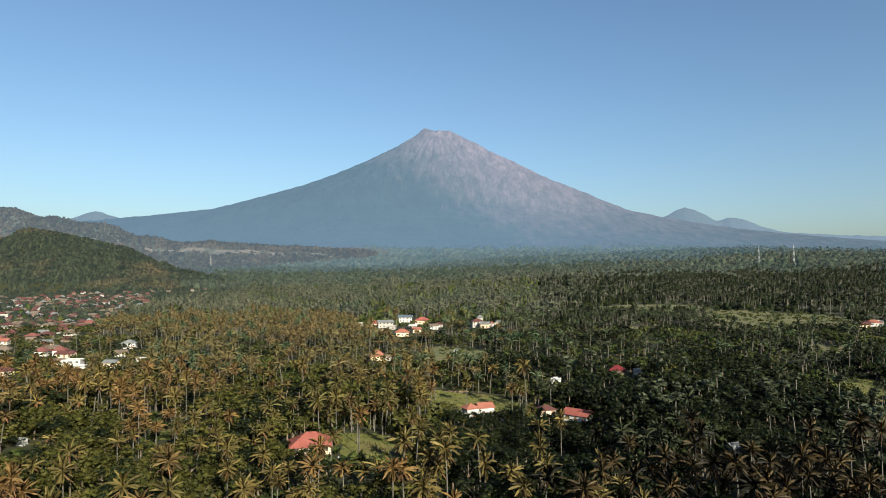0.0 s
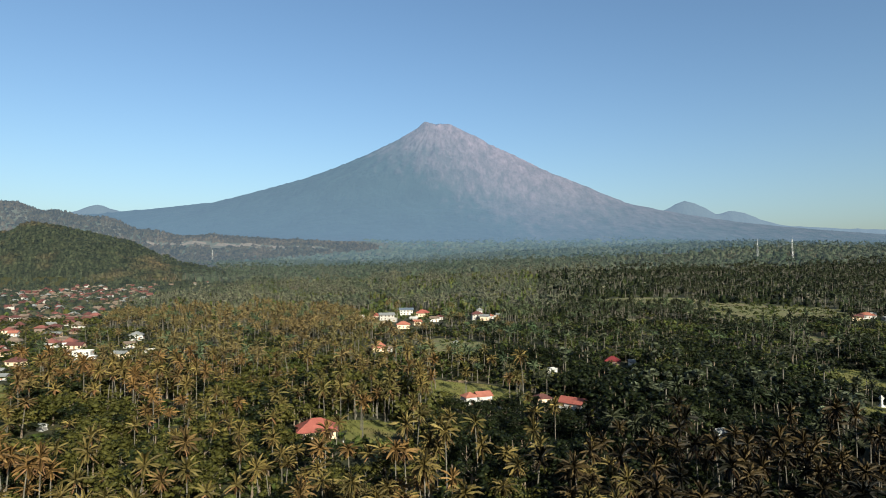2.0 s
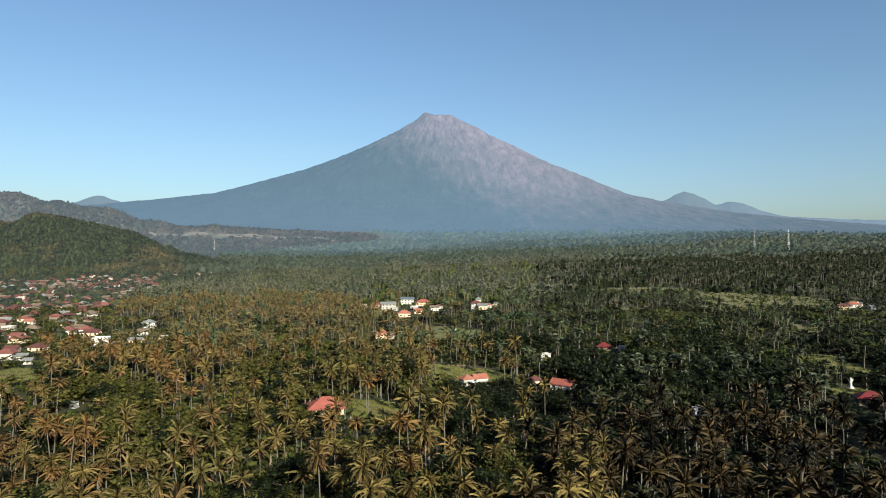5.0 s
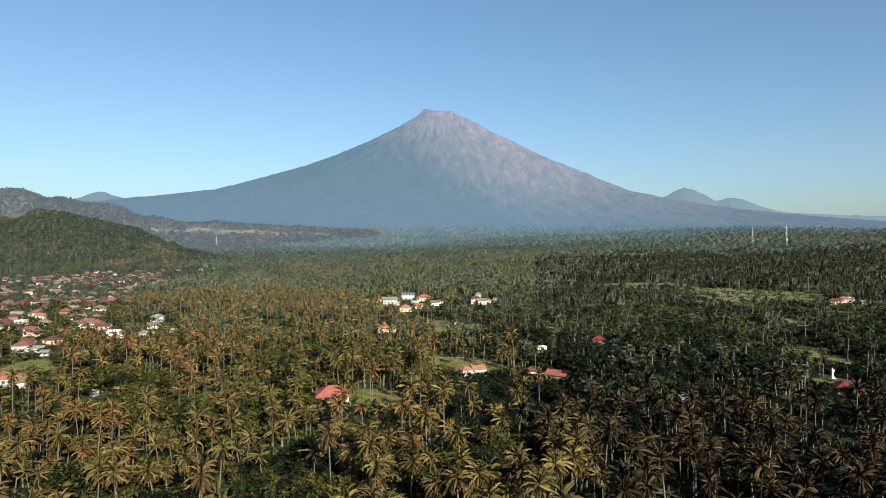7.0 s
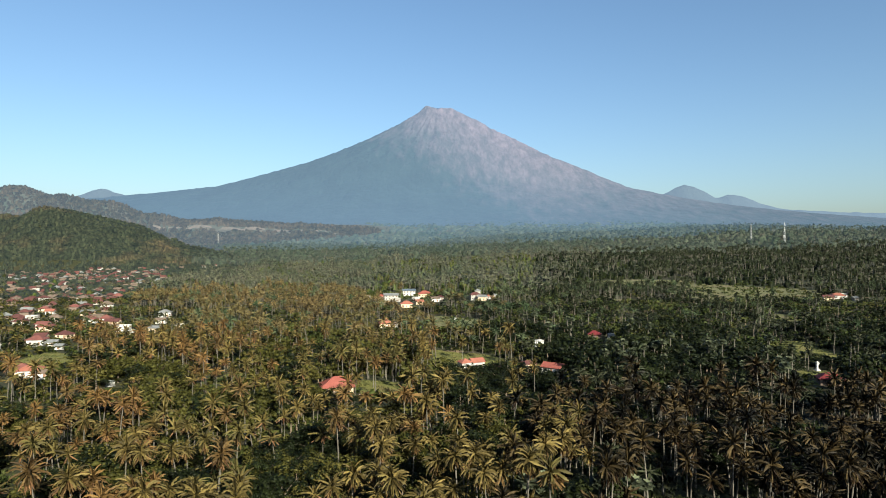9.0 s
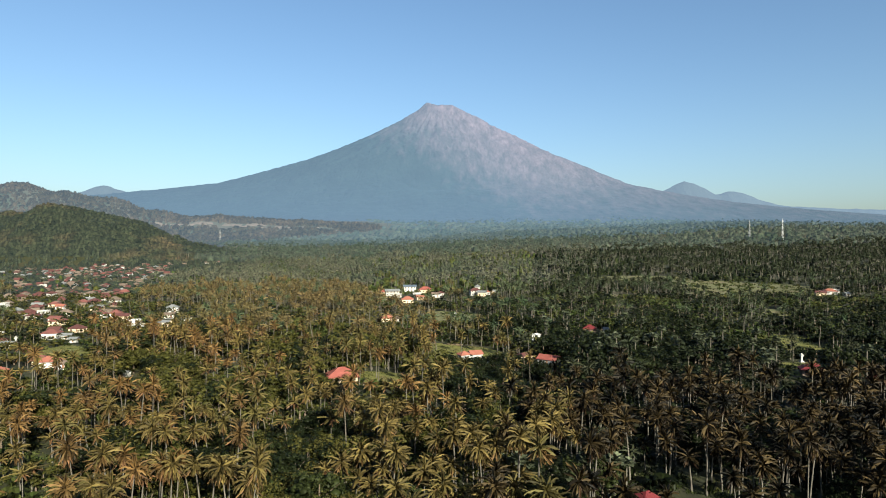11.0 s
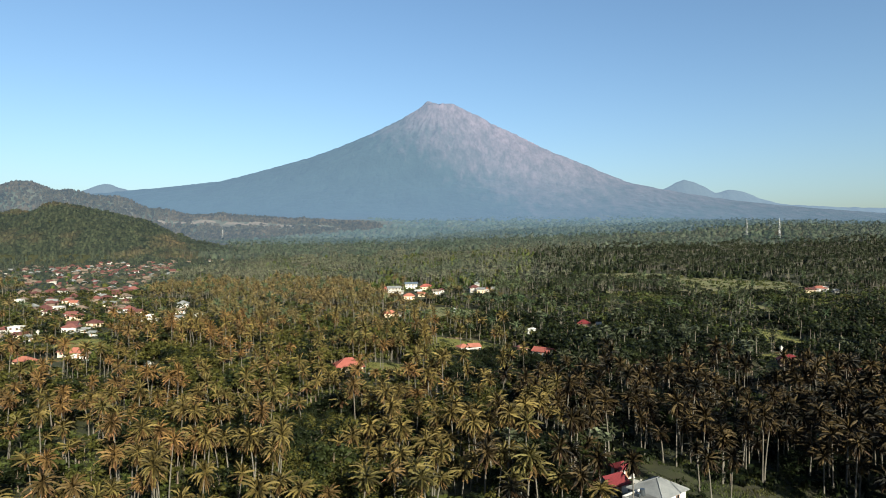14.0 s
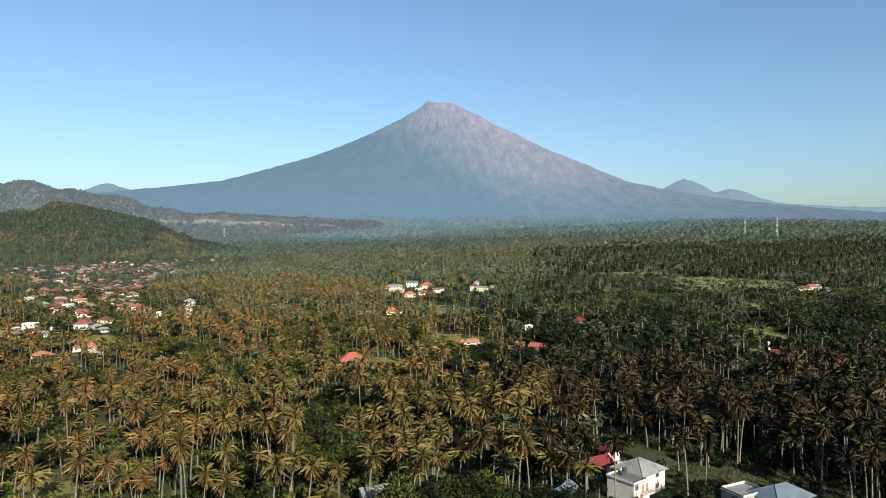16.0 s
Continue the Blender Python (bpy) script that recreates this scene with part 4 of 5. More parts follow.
def build_village():
    """The crowd of small houses at the foot of the wooded hill."""
    rng = random.Random(21)
    roofs = [M_FADED, M_MAROON, M_MAROON, M_MAROON, M_MAROON, M_GREYROOF, M_BROWNROOF, M_BROWNROOF, M_BROWNROOF]
    names = {M_FADED: "faded red", M_MAROON: "dark red", M_GREYROOF: "grey", M_BROWNROOF: "brown"}
    done = []
    spots = [(-640, 970), (-655, 1440), (-636, 1470), (-668, 1452), (-612, 1530), (-600, 1518), (-585, 1560)]
    while len(spots) < 75:
        y = rng.uniform(690, 900)
        spots.append((-rng.uniform(0.50, 0.68) * (y + 70), y))
    while len(spots) < 106:
        y = rng.uniform(470, 700)
        spots.append((-rng.uniform(0.50, 0.68) * (y + 90), y))
    while len(spots) < 372:
        u = rng.random()
        x = -rng.uniform(470, 1060) if u < 0.75 else -rng.uniform(560, 840)
        y = rng.uniform(860, 1240) if u < 0.55 else rng.uniform(1150, 1430)
        if x < -0.70 * (y + 105) or x > -0.44 * (y + 40):
            continue
        spots.append((x, y))
    for x, y in spots:
        if any((x - a) ** 2 + (y - b) ** 2 < 11.5 ** 2 for a, b in done):
            continue
        done.append((x, y))
        rm = rng.choice(roofs)
        wm = rng.choice([M_WHITE, M_GREYWALL, M_TANWALL, M_TANWALL, M_TANWALL, M_TANWALL, M_TANWALL])
        w, d, h = rng.uniform(6, 10), rng.uniform(5, 7.5), rng.choice([2.6, 2.8, 3.0, 5.0])
        kind = rng.choice(["hip", "hip", "hip", "gable", "gable", "flat"])
        label = "%s house with %s %s roof" % ({M_WHITE: "white", M_TANWALL: "weathered tan", M_GREYWALL: "grey cement"}[wm], names[rm], {"hip": "hipped", "gable": "gabled", "flat": "flat"}[kind])
        house(x, y, rng.uniform(-25, 25), w, d, h, kind, rm, wm, label, rise=rng.uniform(2.2, 3.4), over=1.2, show=3.9, group="houses of the far village")


build_village()


def build_villa():
    """The white two-storey house close by: a hipped block, a flat-roofed block with a balcony, a water tank."""
    ob = thing("villa", 57.0, 67.5, 38, "white two-storey house with grey hipped roof and balcony", "house")
    wall = part("wall", wall_block(10.5, 9.5, 5.7), M_WHITE, ob)
    part("roof", hip_roof(10.5, 9.5, 5.7, 2.8, 0.7), M_GREYROOF, ob, "grey hipped roof")
    ridge_caps(ob, 10.5, 9.5, 5.7, 2.8, 0.7, M_GREYROOF)
    bm = bmesh.new()
    box(bm, -12.2, -5.26, -7.0, 1.5, -0.6, 5.6)
    block = part("side_block", bm, M_WHITE, ob)
    bm = bmesh.new()
    box(bm, -12.4, -5.26, -7.2, 1.7, 5.6, 5.85)
    part("flat_roof", bm, M_DARKROOF, ob)
    bm = bmesh.new()
    for a in ((-12.4, -5.3, -7.2, -7.0), (-12.4, -12.2, -7.0, 1.7), (-12.2, -5.3, 1.5, 1.7)):
        box(bm, *a, 5.85, 6.35)
    part("parapet", bm, M_WHITE, ob)
    bm = bmesh.new()
    box(bm, -9.4, -5.0, -8.6, -7.0, 2.75, 2.95)
    part("balcony_floor", bm, M_WHITE, ob)
    bm = bmesh.new()
    for k in range(12):
        x = -9.35 + k * 0.39
        box(bm, x, x + 0.06, -8.58, -8.52, 2.95, 3.85)
    box(bm, -9.4, -5.0, -8.6, -8.5, 3.85, 3.93)
    part("balcony_rail", bm, M_WOOD, ob, "dark red-brown balcony railing")
    for x in (-8.3, -6.4):
        add_door(ob, x, -7.0, 2.96)
    add_door(ob, -9.0, -7.0, 0.35)
    for z in (1.1, 4.1):
        add_window(wall, 5.25, -1.5, z, 90)
        add_window(wall, 1.5, -4.75, z)
        add_window(block, -11.0, -7.0, z)
    bm = bmesh.new()
    bmesh.ops.create_cone(bm, cap_ends=True, segments=14, radius1=0.75, radius2=0.62, depth=1.5, matrix=Matrix.Translation((-7.4, -0.6, 6.75)))
    part("water_tank", bm, M_DARK, ob, "black roof water tank")
    bm = one_box(-9.2, -8.4, -1.0, -0.2, 5.85, 6.7)
    part("water_heater", bm, M_DARK, ob)
    KEEP_OUT.append((57, 67.5, 12.0, -2.5))
    KEEP_OUT.append((49.5, 59, 8.0, -2.5))


build_villa()
house(48.4, 79, 32, 6.5, 5.5, 2.8, "gable", M_CRIMSON, M_WHITE, "small white house with deep red gabled roof", 2.2, 0.6, 2.2)
house(54.0, 89, 20, 5.0, 4.2, 3.0, "hip", M_CRIMSON, M_WHITE, "small pavilion with red hipped roof", 1.6, 0.6, 1.5)
house(35, 61, 60, 5.6, 4.6, 2.6, "gable", M_BLUEROOF, M_BLUEWALL, "blue-walled house half hidden by palms", 1.8, 0.5, 1.5)
house(82.0, 58, 26, 9.0, 7.0, 2.9, "flat", M_GREYROOF, M_GREYWALL, "low cement house with flat grey roof", show=2.4)
house(90.5, 56, 26, 13.0, 8.5, 3.0, "hip", M_BLUEROOF, M_WHITE, "house with pale blue-grey hipped roof", 2.6, 0.8, 2.4, caps=True)


def garden_wall(x, y, turn, length):
    ob = thing("garden_wall", x, y, turn, "white garden wall with square posts", "wall")
    part("wall_panel", one_box(-length / 2, length / 2, -0.08, 0.08, -0.4, 1.1), M_WHITE, ob)
    n = int(length / 2.2) + 1
    for k in range(n):
        xx = -length / 2 + k * length / (n - 1)
        bm = one_box(xx - 0.18, xx + 0.18, -0.18, 0.18, -0.4, 1.45)
        box(bm, xx - 0.24, xx + 0.24, -0.24, 0.24, 1.45, 1.55)
        part("post", bm, M_WHITE, ob)


garden_wall(59.5, 82, -34, 9)
garden_wall(-33, 224, 8, 7)

def shrine(x, y):
    """A slender white shrine on a stepped base, with a small pointed roof."""
    ob = thing("shrine", x, y, 10, "slender white shrine on a stepped base", "shrine")
    bm = bmesh.new()
    for k in range(3):
        r = 1.3 - 0.3 * k
        box(bm, -r, r, -r, r, -0.4 if k == 0 else 0.4 * k, 0.4 * (k + 1))
    part("stepped_base", bm, M_WHITE, ob)
    part("pillar", one_box(-0.45, 0.45, -0.45, 0.45, 1.2, 3.4), M_WHITE, ob)
    part("niche", one_box(-0.7, 0.7, -0.6, 0.6, 3.4, 4.2), M_WHITE, ob)
    part("pointed_roof", hip_roof(1.5, 1.3, 4.2, 1.3, 0.25, 0.1, ridge=0.2), M_GREYWALL, ob)
    KEEP_OUT.append((x, y, 2.0, 0.6))


shrine(203, 284)
shrine(-275, 333)

# ---- bare trunks of dead palms ----


def dead_trunk(x, y, height, lean):
    """A dead coconut palm: a tall thin trunk, slightly bent, with a ragged stub of leaf bases."""
    ob = thing("dead_palm_trunk", x, y, 40 * lean, "tall bare pale trunk of a dead coconut palm", "dead palm")
    sh = Shape()
    pts = [Vector((lean * (k / 6) ** 1.7, 0.2 * math.sin(k), height * k / 6 - (0.4 if k == 0 else 0))) for k in range(7)]
    tube(sh, pts, [0.34, 0.25, 0.22, 0.20, 0.18, 0.17, 0.15], 7, 0)
    v, t, m = sh.arrays()
    part("trunk", mesh_from("trunk", v, t, [M_TRUNK], m, smooth=True), None, ob)
    sh = Shape()
    for k in range(6):
        a = 1.05 * k
        d = Vector((math.cos(a), math.sin(a), 0))
        s = Vector((-d.y, d.x, 0)) * 0.12
        sh.add([pts[-1] - s, pts[-1] + s, pts[-1] + d * 0.7 + Vector((0, 0, 0.5 - 0.25 * (k % 3)))], [(0, 1, 2)], 0)
    v, t, m = sh.arrays()
    part("leaf_bases", mesh_from("leaf_bases", v, t, [M_DEAD], m), None, ob)
    KEEP_OUT.append((x, y, 1.5, 2.0))


for row in ((239.5, 328.5, 13.5, 0.5), (213, 271.5, 17.0, 0.3), (217.8, 274.5, 15.0, -0.6), (328, 467.5, 14.0, 0.4)):
    dead_trunk(*row)

# ---- telephone masts ----


def mast(x, y, height, label, first, second):
    """A square lattice mast in bands of two paints, with dishes near the top."""
    ob = thing("lattice_mast", x, y, 15, label, "mast")
    foot, head, n = 2.6, 0.7, 14
    bands = {0: bmesh.new(), 1: bmesh.new()}

    def bar(bm, a, b, r):
        a, b = Vector(a), Vector(b)
        u = (b - a).normalized()
        s = u.orthogonal().normalized() * r
        t = u.cross(s)
        v = [bm.verts.new(p + q) for p in (a, b) for q in (s, t, -s, -t)]
        for k in range(4):
            bm.faces.new((v[k], v[(k + 1) % 4], v[4 + (k + 1) % 4], v[4 + k]))
    for i in range(n):
        z0, z1 = height * i / n, height * (i + 1) / n
        r0, r1 = foot + (head - foot) * i / n, foot + (head - foot) * (i + 1) / n
        bm = bands[0 if (i // 2) % 2 else 1]
        c0 = [(sx * r0, sy * r0, z0) for sx, sy in ((-1, -1), (1, -1), (1, 1), (-1, 1))]
        c1 = [(sx * r1, sy * r1, z1) for sx, sy in ((-1, -1), (1, -1), (1, 1), (-1, 1))]
        for k in range(4):
            bar(bm, c0[k], c1[k], 0.22)
            bar(bm, c0[k], c1[(k + 1) % 4], 0.14)
            bar(bm, c0[(k + 1) % 4], c1[k], 0.14)
            bar(bm, c1[k], c1[(k + 1) % 4], 0.14)
    part("lattice_bands", bands[0], first, ob)
    part("lattice_bands", bands[1], second, ob)
    for k in range(3):
        a = 2.1 * k
        bm = bmesh.new()
        bmesh.ops.create_cone(bm, cap_ends=True, segments=12, radius1=1.0, radius2=0.85, depth=0.5,
                              matrix=pose(1.6 * math.cos(a), 1.6 * math.sin(a), height * (0.9 - 0.06 * k), 90, 0, math.degrees(a) + 90))
        part("dish", bm, M_STEELW, ob, "round white dish")
    part("lightning_rod", one_box(-0.12, 0.12, -0.12, 0.12, height - 0.3, height + 4), M_STEELW, ob)


mast(973, 1754, 60, "pale lattice telephone mast above the forest", M_STEELG, M_STEELW)
mast(919, 1840, 58, "slim grey lattice telephone mast above the forest", M_STEELG, M_STEELG)
mast(-903, 2464, 52, "grey lattice telephone mast on the far plain", M_STEELG, M_STEELG)

# ---- meadows ----


def meadow(cx, cy, rx, ry, m, k, label="open patch of short sunlit grass between the palms", kind_of="meadow"):
    rings, spokes = 6, 40
    v = [(cx, cy, zat(cx, cy) + 0.12)]
    for i in range(1, rings + 1):
        for s in range(spokes):
            a = 6.2832 * s / spokes
            e = (1 + 0.18 * math.sin(3 * a + k) + 0.10 * math.sin(5 * a + 2 * k)) * i / rings
            x, y = cx + rx * e * math.cos(a), cy + ry * e * math.sin(a)
            v.append((x, y, zat(x, y) + (0.12 if i < rings else -0.1)))
    t = [(0, 1 + s, 1 + (s + 1) % spokes) for s in range(spokes)]
    for i in range(rings - 1):
        for s in range(spokes):
            a, b = 1 + i * spokes + s, 1 + i * spokes + (s + 1) % spokes
            t += [(a, a + spokes, b + spokes), (a, b + spokes, b)]
    tagged(new(kind_of, mesh_from(kind_of, v, t, [m], smooth=True)), label, kind_of.replace("_", " "), kind="structure")


for k, f in enumerate(FIELDS):
    meadow(f[0], f[1], f[2] * 1.1, f[3] * 1.1, M_LAWN if f[1] < 100 and f[0] > 0 else M_PASTURE if f[1] > 450 else M_MEADOW, k)
# bare scars on the front of the ridge: x, y, half width, half depth
sr = random.Random(3)
BARE = [(-905, 2772, 60, 24), (-730, 2790, 56, 20), (-1110, 2765, 54, 18), (-860, 2800, 110, 14), (-1040, 2795, 130, 18), (-600, 2800, 80, 16), (-1240, 2770, 70, 22)]
for k in range(22):
    BARE.append((sr.uniform(-1180, -470), sr.uniform(2735, 2815), sr.uniform(10, 34), sr.uniform(5, 14)))
for k, f in enumerate(BARE):
    meadow(*f, M_SCAR, k, "bare pale soil scar on the forested ridge", "bare_soil")
meadow(-19, 262, 6, 9, M_SOIL, 3, "patch of bare brown soil among the palms", "bare_soil")
meadow(-64, 655, 3, 24, M_SOIL, 6, "patch of bare brown soil among the palms", "bare_soil")
meadow(-116, 72, 5, 5, M_SOIL, 2, "patch of bare brown soil among the palms", "bare_soil")
meadow(8, 352, 8, 7, M_SOIL, 5, "patch of bare brown soil among the palms", "bare_soil")

# ---- planting ----


def open_sight(x, y, top, wide=2.0):
    """False where a plant of that height would hide a building from the air."""
    ok = np.ones(len(x), bool)
    z = land(x, y)
    for hx, hy, r, show in KEEP_OUT:
        ok &= (x - hx) ** 2 + (y - hy) ** 2 > (r + 1.5) ** 2
        for back, more in ((0.0, 0.0), (-90.0, 9.5 if show <= 1 or (hx > -20 and 200 < hy < 320) else 4.5)):
            dx, dy = hx, hy - back
            d = math.hypot(dx, dy)
            along = (x * dx + (y - back) * dy) / d
            side = np.abs(x * dy - (y - back) * dx) / d
            sight = 69 + (zat(hx, hy) + show + more - 69) * along / d
            ok &= ~((along < d) & (along > d - 320) & (side < r * 0.75 + wide) & (z + top > sight))
    return ok


KEEP_OUT.append((-26, 240, 13.0, 0.6))
for k in (0, 1, 2, 3, 4, 5, 8, 11, 13, 15):
    KEEP_OUT.append((FIELDS[k][0], FIELDS[k][1], 0.8 * FIELDS[k][2], 1.0))


def noise_at(p, size, seed):
    return np.array([noise.noise(Vector((a / size, b / size, seed))) for a, b in p[:, :2]])


pr = random.Random(5)
palm_near = [palm_shape(pr, hh, 34, 6, dd, 6, 6, length=4.6, width=0.43) for hh, dd in ((14.5, 13), (16.5, 19), (15.5, 8), (18, 15))]
palm_mid = [joined(*palm_shape(pr, hh, 24, 3, dd, 3, 4, length=4.5, width=0.53)) for hh, dd in ((14, 9), (16, 13), (15, 6), (17.5, 11), (12, 8))]
palm_far = [joined(*palm_shape(pr, hh, 13, 2, dd, 2, 3, length=4.4, width=0.78)) for hh, dd in ((14, 4), (16, 6), (15.5, 3), (18, 5))]
palm_dot = [joined(*palm_shape(pr, hh, 7, 1, 1, 1, 3, length=4.4, width=1.7)) for hh in (14, 16, 18)]
palm_speck = [joined(*palm_shape(pr, hh, 6, 1, 0, 1, 3, length=4.2, width=1.9)) for hh in (14, 17)]
fan_near = [fan_palm_shape(pr, hh, 24) for hh in (8.0, 10.5, 13.0)]
broad_near = [broad_shape(pr, hh, ss, ll, 64, 0.38) for hh, ss, ll in ((13, 6.4, 20), (11, 5.2, 16), (15, 7.0, 22))]
broad_mid = [joined(*broad_shape(pr, hh, ss, ll, 26, 0.48, 2, 4)) for hh, ss, ll in ((12, 6.0, 10), (9, 5.0, 8), (14, 6.5, 11), (8, 4.2, 7))]
broad_low = [joined(*broad_shape(pr, hh, ss, ll, 20, 0.52, 0, 3)) for hh, ss, ll in ((11, 5.4, 7), (9, 5.0, 6), (12, 6.0, 8), (8, 4.2, 6))]
broad_half = [joined(*broad_shape(pr, hh, ss, ll, 9, 0.85, 0, 3)) for hh, ss, ll in ((12, 6.0, 8), (9, 5.0, 7), (14, 6.5, 9), (8, 4.2, 6))]
broad_plain = [joined(*broad_shape(pr, hh, ss, ll, 6, 1.25, 0, 3)) for hh, ss, ll in ((12, 6.0, 6), (9, 5.0, 5), (14, 6.5, 6), (8, 4.2, 4))]
dome_mid = [dome_shape(pr, rr * 0.85, hh, 9) for rr, hh in ((5.5, 10), (6.5, 12), (4.5, 8), (5.0, 11))]
dome_far = [dome_shape(pr, rr, hh, 1) for rr, hh in ((8, 10), (9.5, 12), (7, 9))]
broad_far = [joined(*broad_shape(pr, hh, ss, ll, 3, 1.5, 0, 0)) for hh, ss, ll in ((11, 6, 4), (9, 5, 4), (13, 7, 5))]


def bush_shape(rng, r, count, size):
    sh = Shape()
    for _ in range(3):
        leaf_clump(sh, rng, (rng.uniform(-r, r) * 0.6, rng.uniform(-r, r) * 0.6, r * rng.uniform(0.4, 0.8)), r * 0.7, count, size, 0)
    return sh.arrays()


def banana_shape(rng, size, blades):
    """A clump of broad arching leaves."""
    sh = Shape()
    for k in range(blades):
        a = k * 2.4
        out, side = Vector((math.cos(a), math.sin(a), 0)), Vector((-math.sin(a), math.cos(a), 0))
        p0 = out * 0.2 * size
        p1 = out * 0.8 * size + Vector((0, 0, rng.uniform(1.2, 1.6) * size))
        p2 = out * rng.uniform(1.4, 1.9) * size + Vector((0, 0, rng.uniform(0.7, 1.3) * size))
        w = side * 0.28 * size
        sh.add([p0, p1 - w, p1 + w, p2], [(0, 1, 2), (1, 3, 2)], 0)
    return sh.arrays()


fine_bushes = [bush_shape(pr, 1.8, 11, 0.5), bush_shape(pr, 2.4, 13, 0.56), bush_shape(pr, 1.4, 9, 0.45), banana_shape(pr, 1.6, 11), banana_shape(pr, 2.0, 12)]
bushes = [bush_shape(pr, 1.8, 5, 0.95), bush_shape(pr, 2.4, 6, 1.1), bush_shape(pr, 1.4, 4, 0.8), banana_shape(pr, 1.6, 11), banana_shape(pr, 2.0, 12)]


VILLAGES = [(-282, 422, 92, 122), (-420, 610, 80, 120), (-520, 830, 110, 150), (-730, 1180, 300, 330)]


def thin_villages(p):
    """Gardens with few trees round the houses of the villages."""
    return p[~in_patches(p[:, 0], p[:, 1], VILLAGES) | (rnd.uniform(0, 1, len(p)) < 0.28)]


def split(p, share):
    """Which of these places carry palms rather than broad-leaved trees."""
    wild = noise_at(p, 52.0, 2.0)
    broad = np.array([noise.noise(Vector((a / 150.0, b / 75.0, 41.0))) for a, b in p[:, :2]])
    chance = share + 1.4 * wild + 1.3 * broad
    chance = np.where(in_patches(p[:, 0], p[:, 1], GROVES), 0.04, chance)
    return rnd.uniform(0, 1, len(p)) < chance


# palms close by, each a thing of its own
p = scatter(38, 330, 8.0, half=0.76, back=118)
p = thin_villages(p)
p = stands(p, 0.75)
p = p[~in_patches(p[:, 0], p[:, 1], FIELDS)]
is_palm = split(p, 0.76 + 0.10 * step(0, -50, p[:, 0]) - 0.42 * step(15, 70, p[:, 0]) * step(190, 230, p[:, 1]))
palms = p[is_palm]
palms = palms[open_sight(palms[:, 0], palms[:, 1], 15.5)]
extra = np.array([(-30, 229), (-25, 266), (-22, 267), (-38, 266), (-33, 247), (12, 318), (26, 352), (-4, 330), (201, 292), (196, 280), (-17, 50), (41, 60), (37, 66), (35, 75), (44, 95), (40, 88), (46, 51), (31, 58), (34, 54), (39.5, 55), (72, 78), (112, 74), (120, 62)], float)
# the close rows on the east side
rows = scatter(48, 205, 7.6, half=0.70, back=118)
rows = rows[(rows[:, 0] > 18) & (rows[:, 1] < 190) & (rnd.uniform(0, 1, len(rows)) < 0.62)]
rows = rows[~in_patches(rows[:, 0], rows[:, 1], FIELDS) & ~in_patches(rows[:, 0], rows[:, 1], GROVES, -4.0)]
rows = rows[open_sight(rows[:, 0], rows[:, 1], 15.5)]
palms = np.concatenate([palms, extra, rows])
palms = palms[np.hypot(palms[:, 0] + 34, palms[:, 1] - 214) > 8]
near = (palms[:, 1] < 148) & (np.abs(palms[:, 0]) < 0.72 * (palms[:, 1] + 112))
near_idx = np.where(near)[0][:290]
made = []
for k, (tr, cr) in enumerate(palm_near):
    tv, tt, tm = tr.arrays()
    cv, ct, cm = cr.arrays()
    made.append((mesh_from("trunk", tv, tt, [M_PALM, M_DEAD, M_TRUNK], tm, smooth=True), mesh_from("crown", cv, ct, [M_PALM, M_DEAD, M_TRUNK], cm), mesh_from("crown", cv, ct, [M_DIMTAWNY, M_DIMDRY, M_TRUNK], cm), mesh_from("crown", cv, ct, [M_FRESH, M_HUSK, M_TRUNK], cm)))
PALM_LABELS = ("coconut palm with golden-green crown and pale trunk", "coconut palm with many dry brown hanging fronds", "coconut palm with full green crown", "tall coconut palm with thin pale trunk")
for i in near_idx:
    k = rnd.randint(0, 4)
    x, y = palms[i]
    ob = new("coconut_palm")
    s = rnd.uniform(0.85, 1.2)
    ob.matrix_world = pose(x, y, zat(x, y), 0, 0, rnd.uniform(0, 360)) @ Matrix.Diagonal((s, s, rnd.uniform(0.62, 1.15), 1))
    tagged(ob, PALM_LABELS[k], "palm tree", "coconut palms of the grove")
    part("trunk", made[k][0], None, ob)
    # eastward crowns take the shade-darkened fronds
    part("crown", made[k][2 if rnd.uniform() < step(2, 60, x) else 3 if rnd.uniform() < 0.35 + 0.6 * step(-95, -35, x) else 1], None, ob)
rest = np.ones(len(palms), bool)
rest[near_idx] = False
gold = palms[rest]
# eastern palms: the shade goes into the frond colour
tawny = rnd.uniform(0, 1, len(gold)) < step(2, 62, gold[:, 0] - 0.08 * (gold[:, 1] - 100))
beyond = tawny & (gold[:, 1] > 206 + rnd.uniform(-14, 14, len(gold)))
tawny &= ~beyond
fresh = ~tawny & ~beyond & (rnd.uniform(0, 1, len(gold)) < 0.3 + 0.5 * step(-110, -30, gold[:, 0] + 0.1 * (gold[:, 1] - 100)))
spread_plants("palm_grove", palm_mid, grow(gold[~tawny & ~fresh & ~beyond], 5, 0.6, 1.2, (0.8, 1.2)), [M_PALM, M_DEAD, M_TRUNK], "dense grove of coconut palms with golden and dry fronds", "palm grove")
spread_plants("palm_grove", palm_mid, grow(gold[fresh], 5, 0.6, 1.2, (0.8, 1.2)), [M_FRESH, M_HUSK, M_TRUNK], "dense grove of coconut palms with yellow-green fronds", "palm grove")
spread_plants("palm_grove", palm_mid, grow(gold[tawny], 5, 0.6, 1.2, (0.8, 1.2)), [M_DIMTAWNY, M_DIMDRY, M_TRUNK], "dense grove of coconut palms with tawny fronds darkened as in shade", "palm grove")
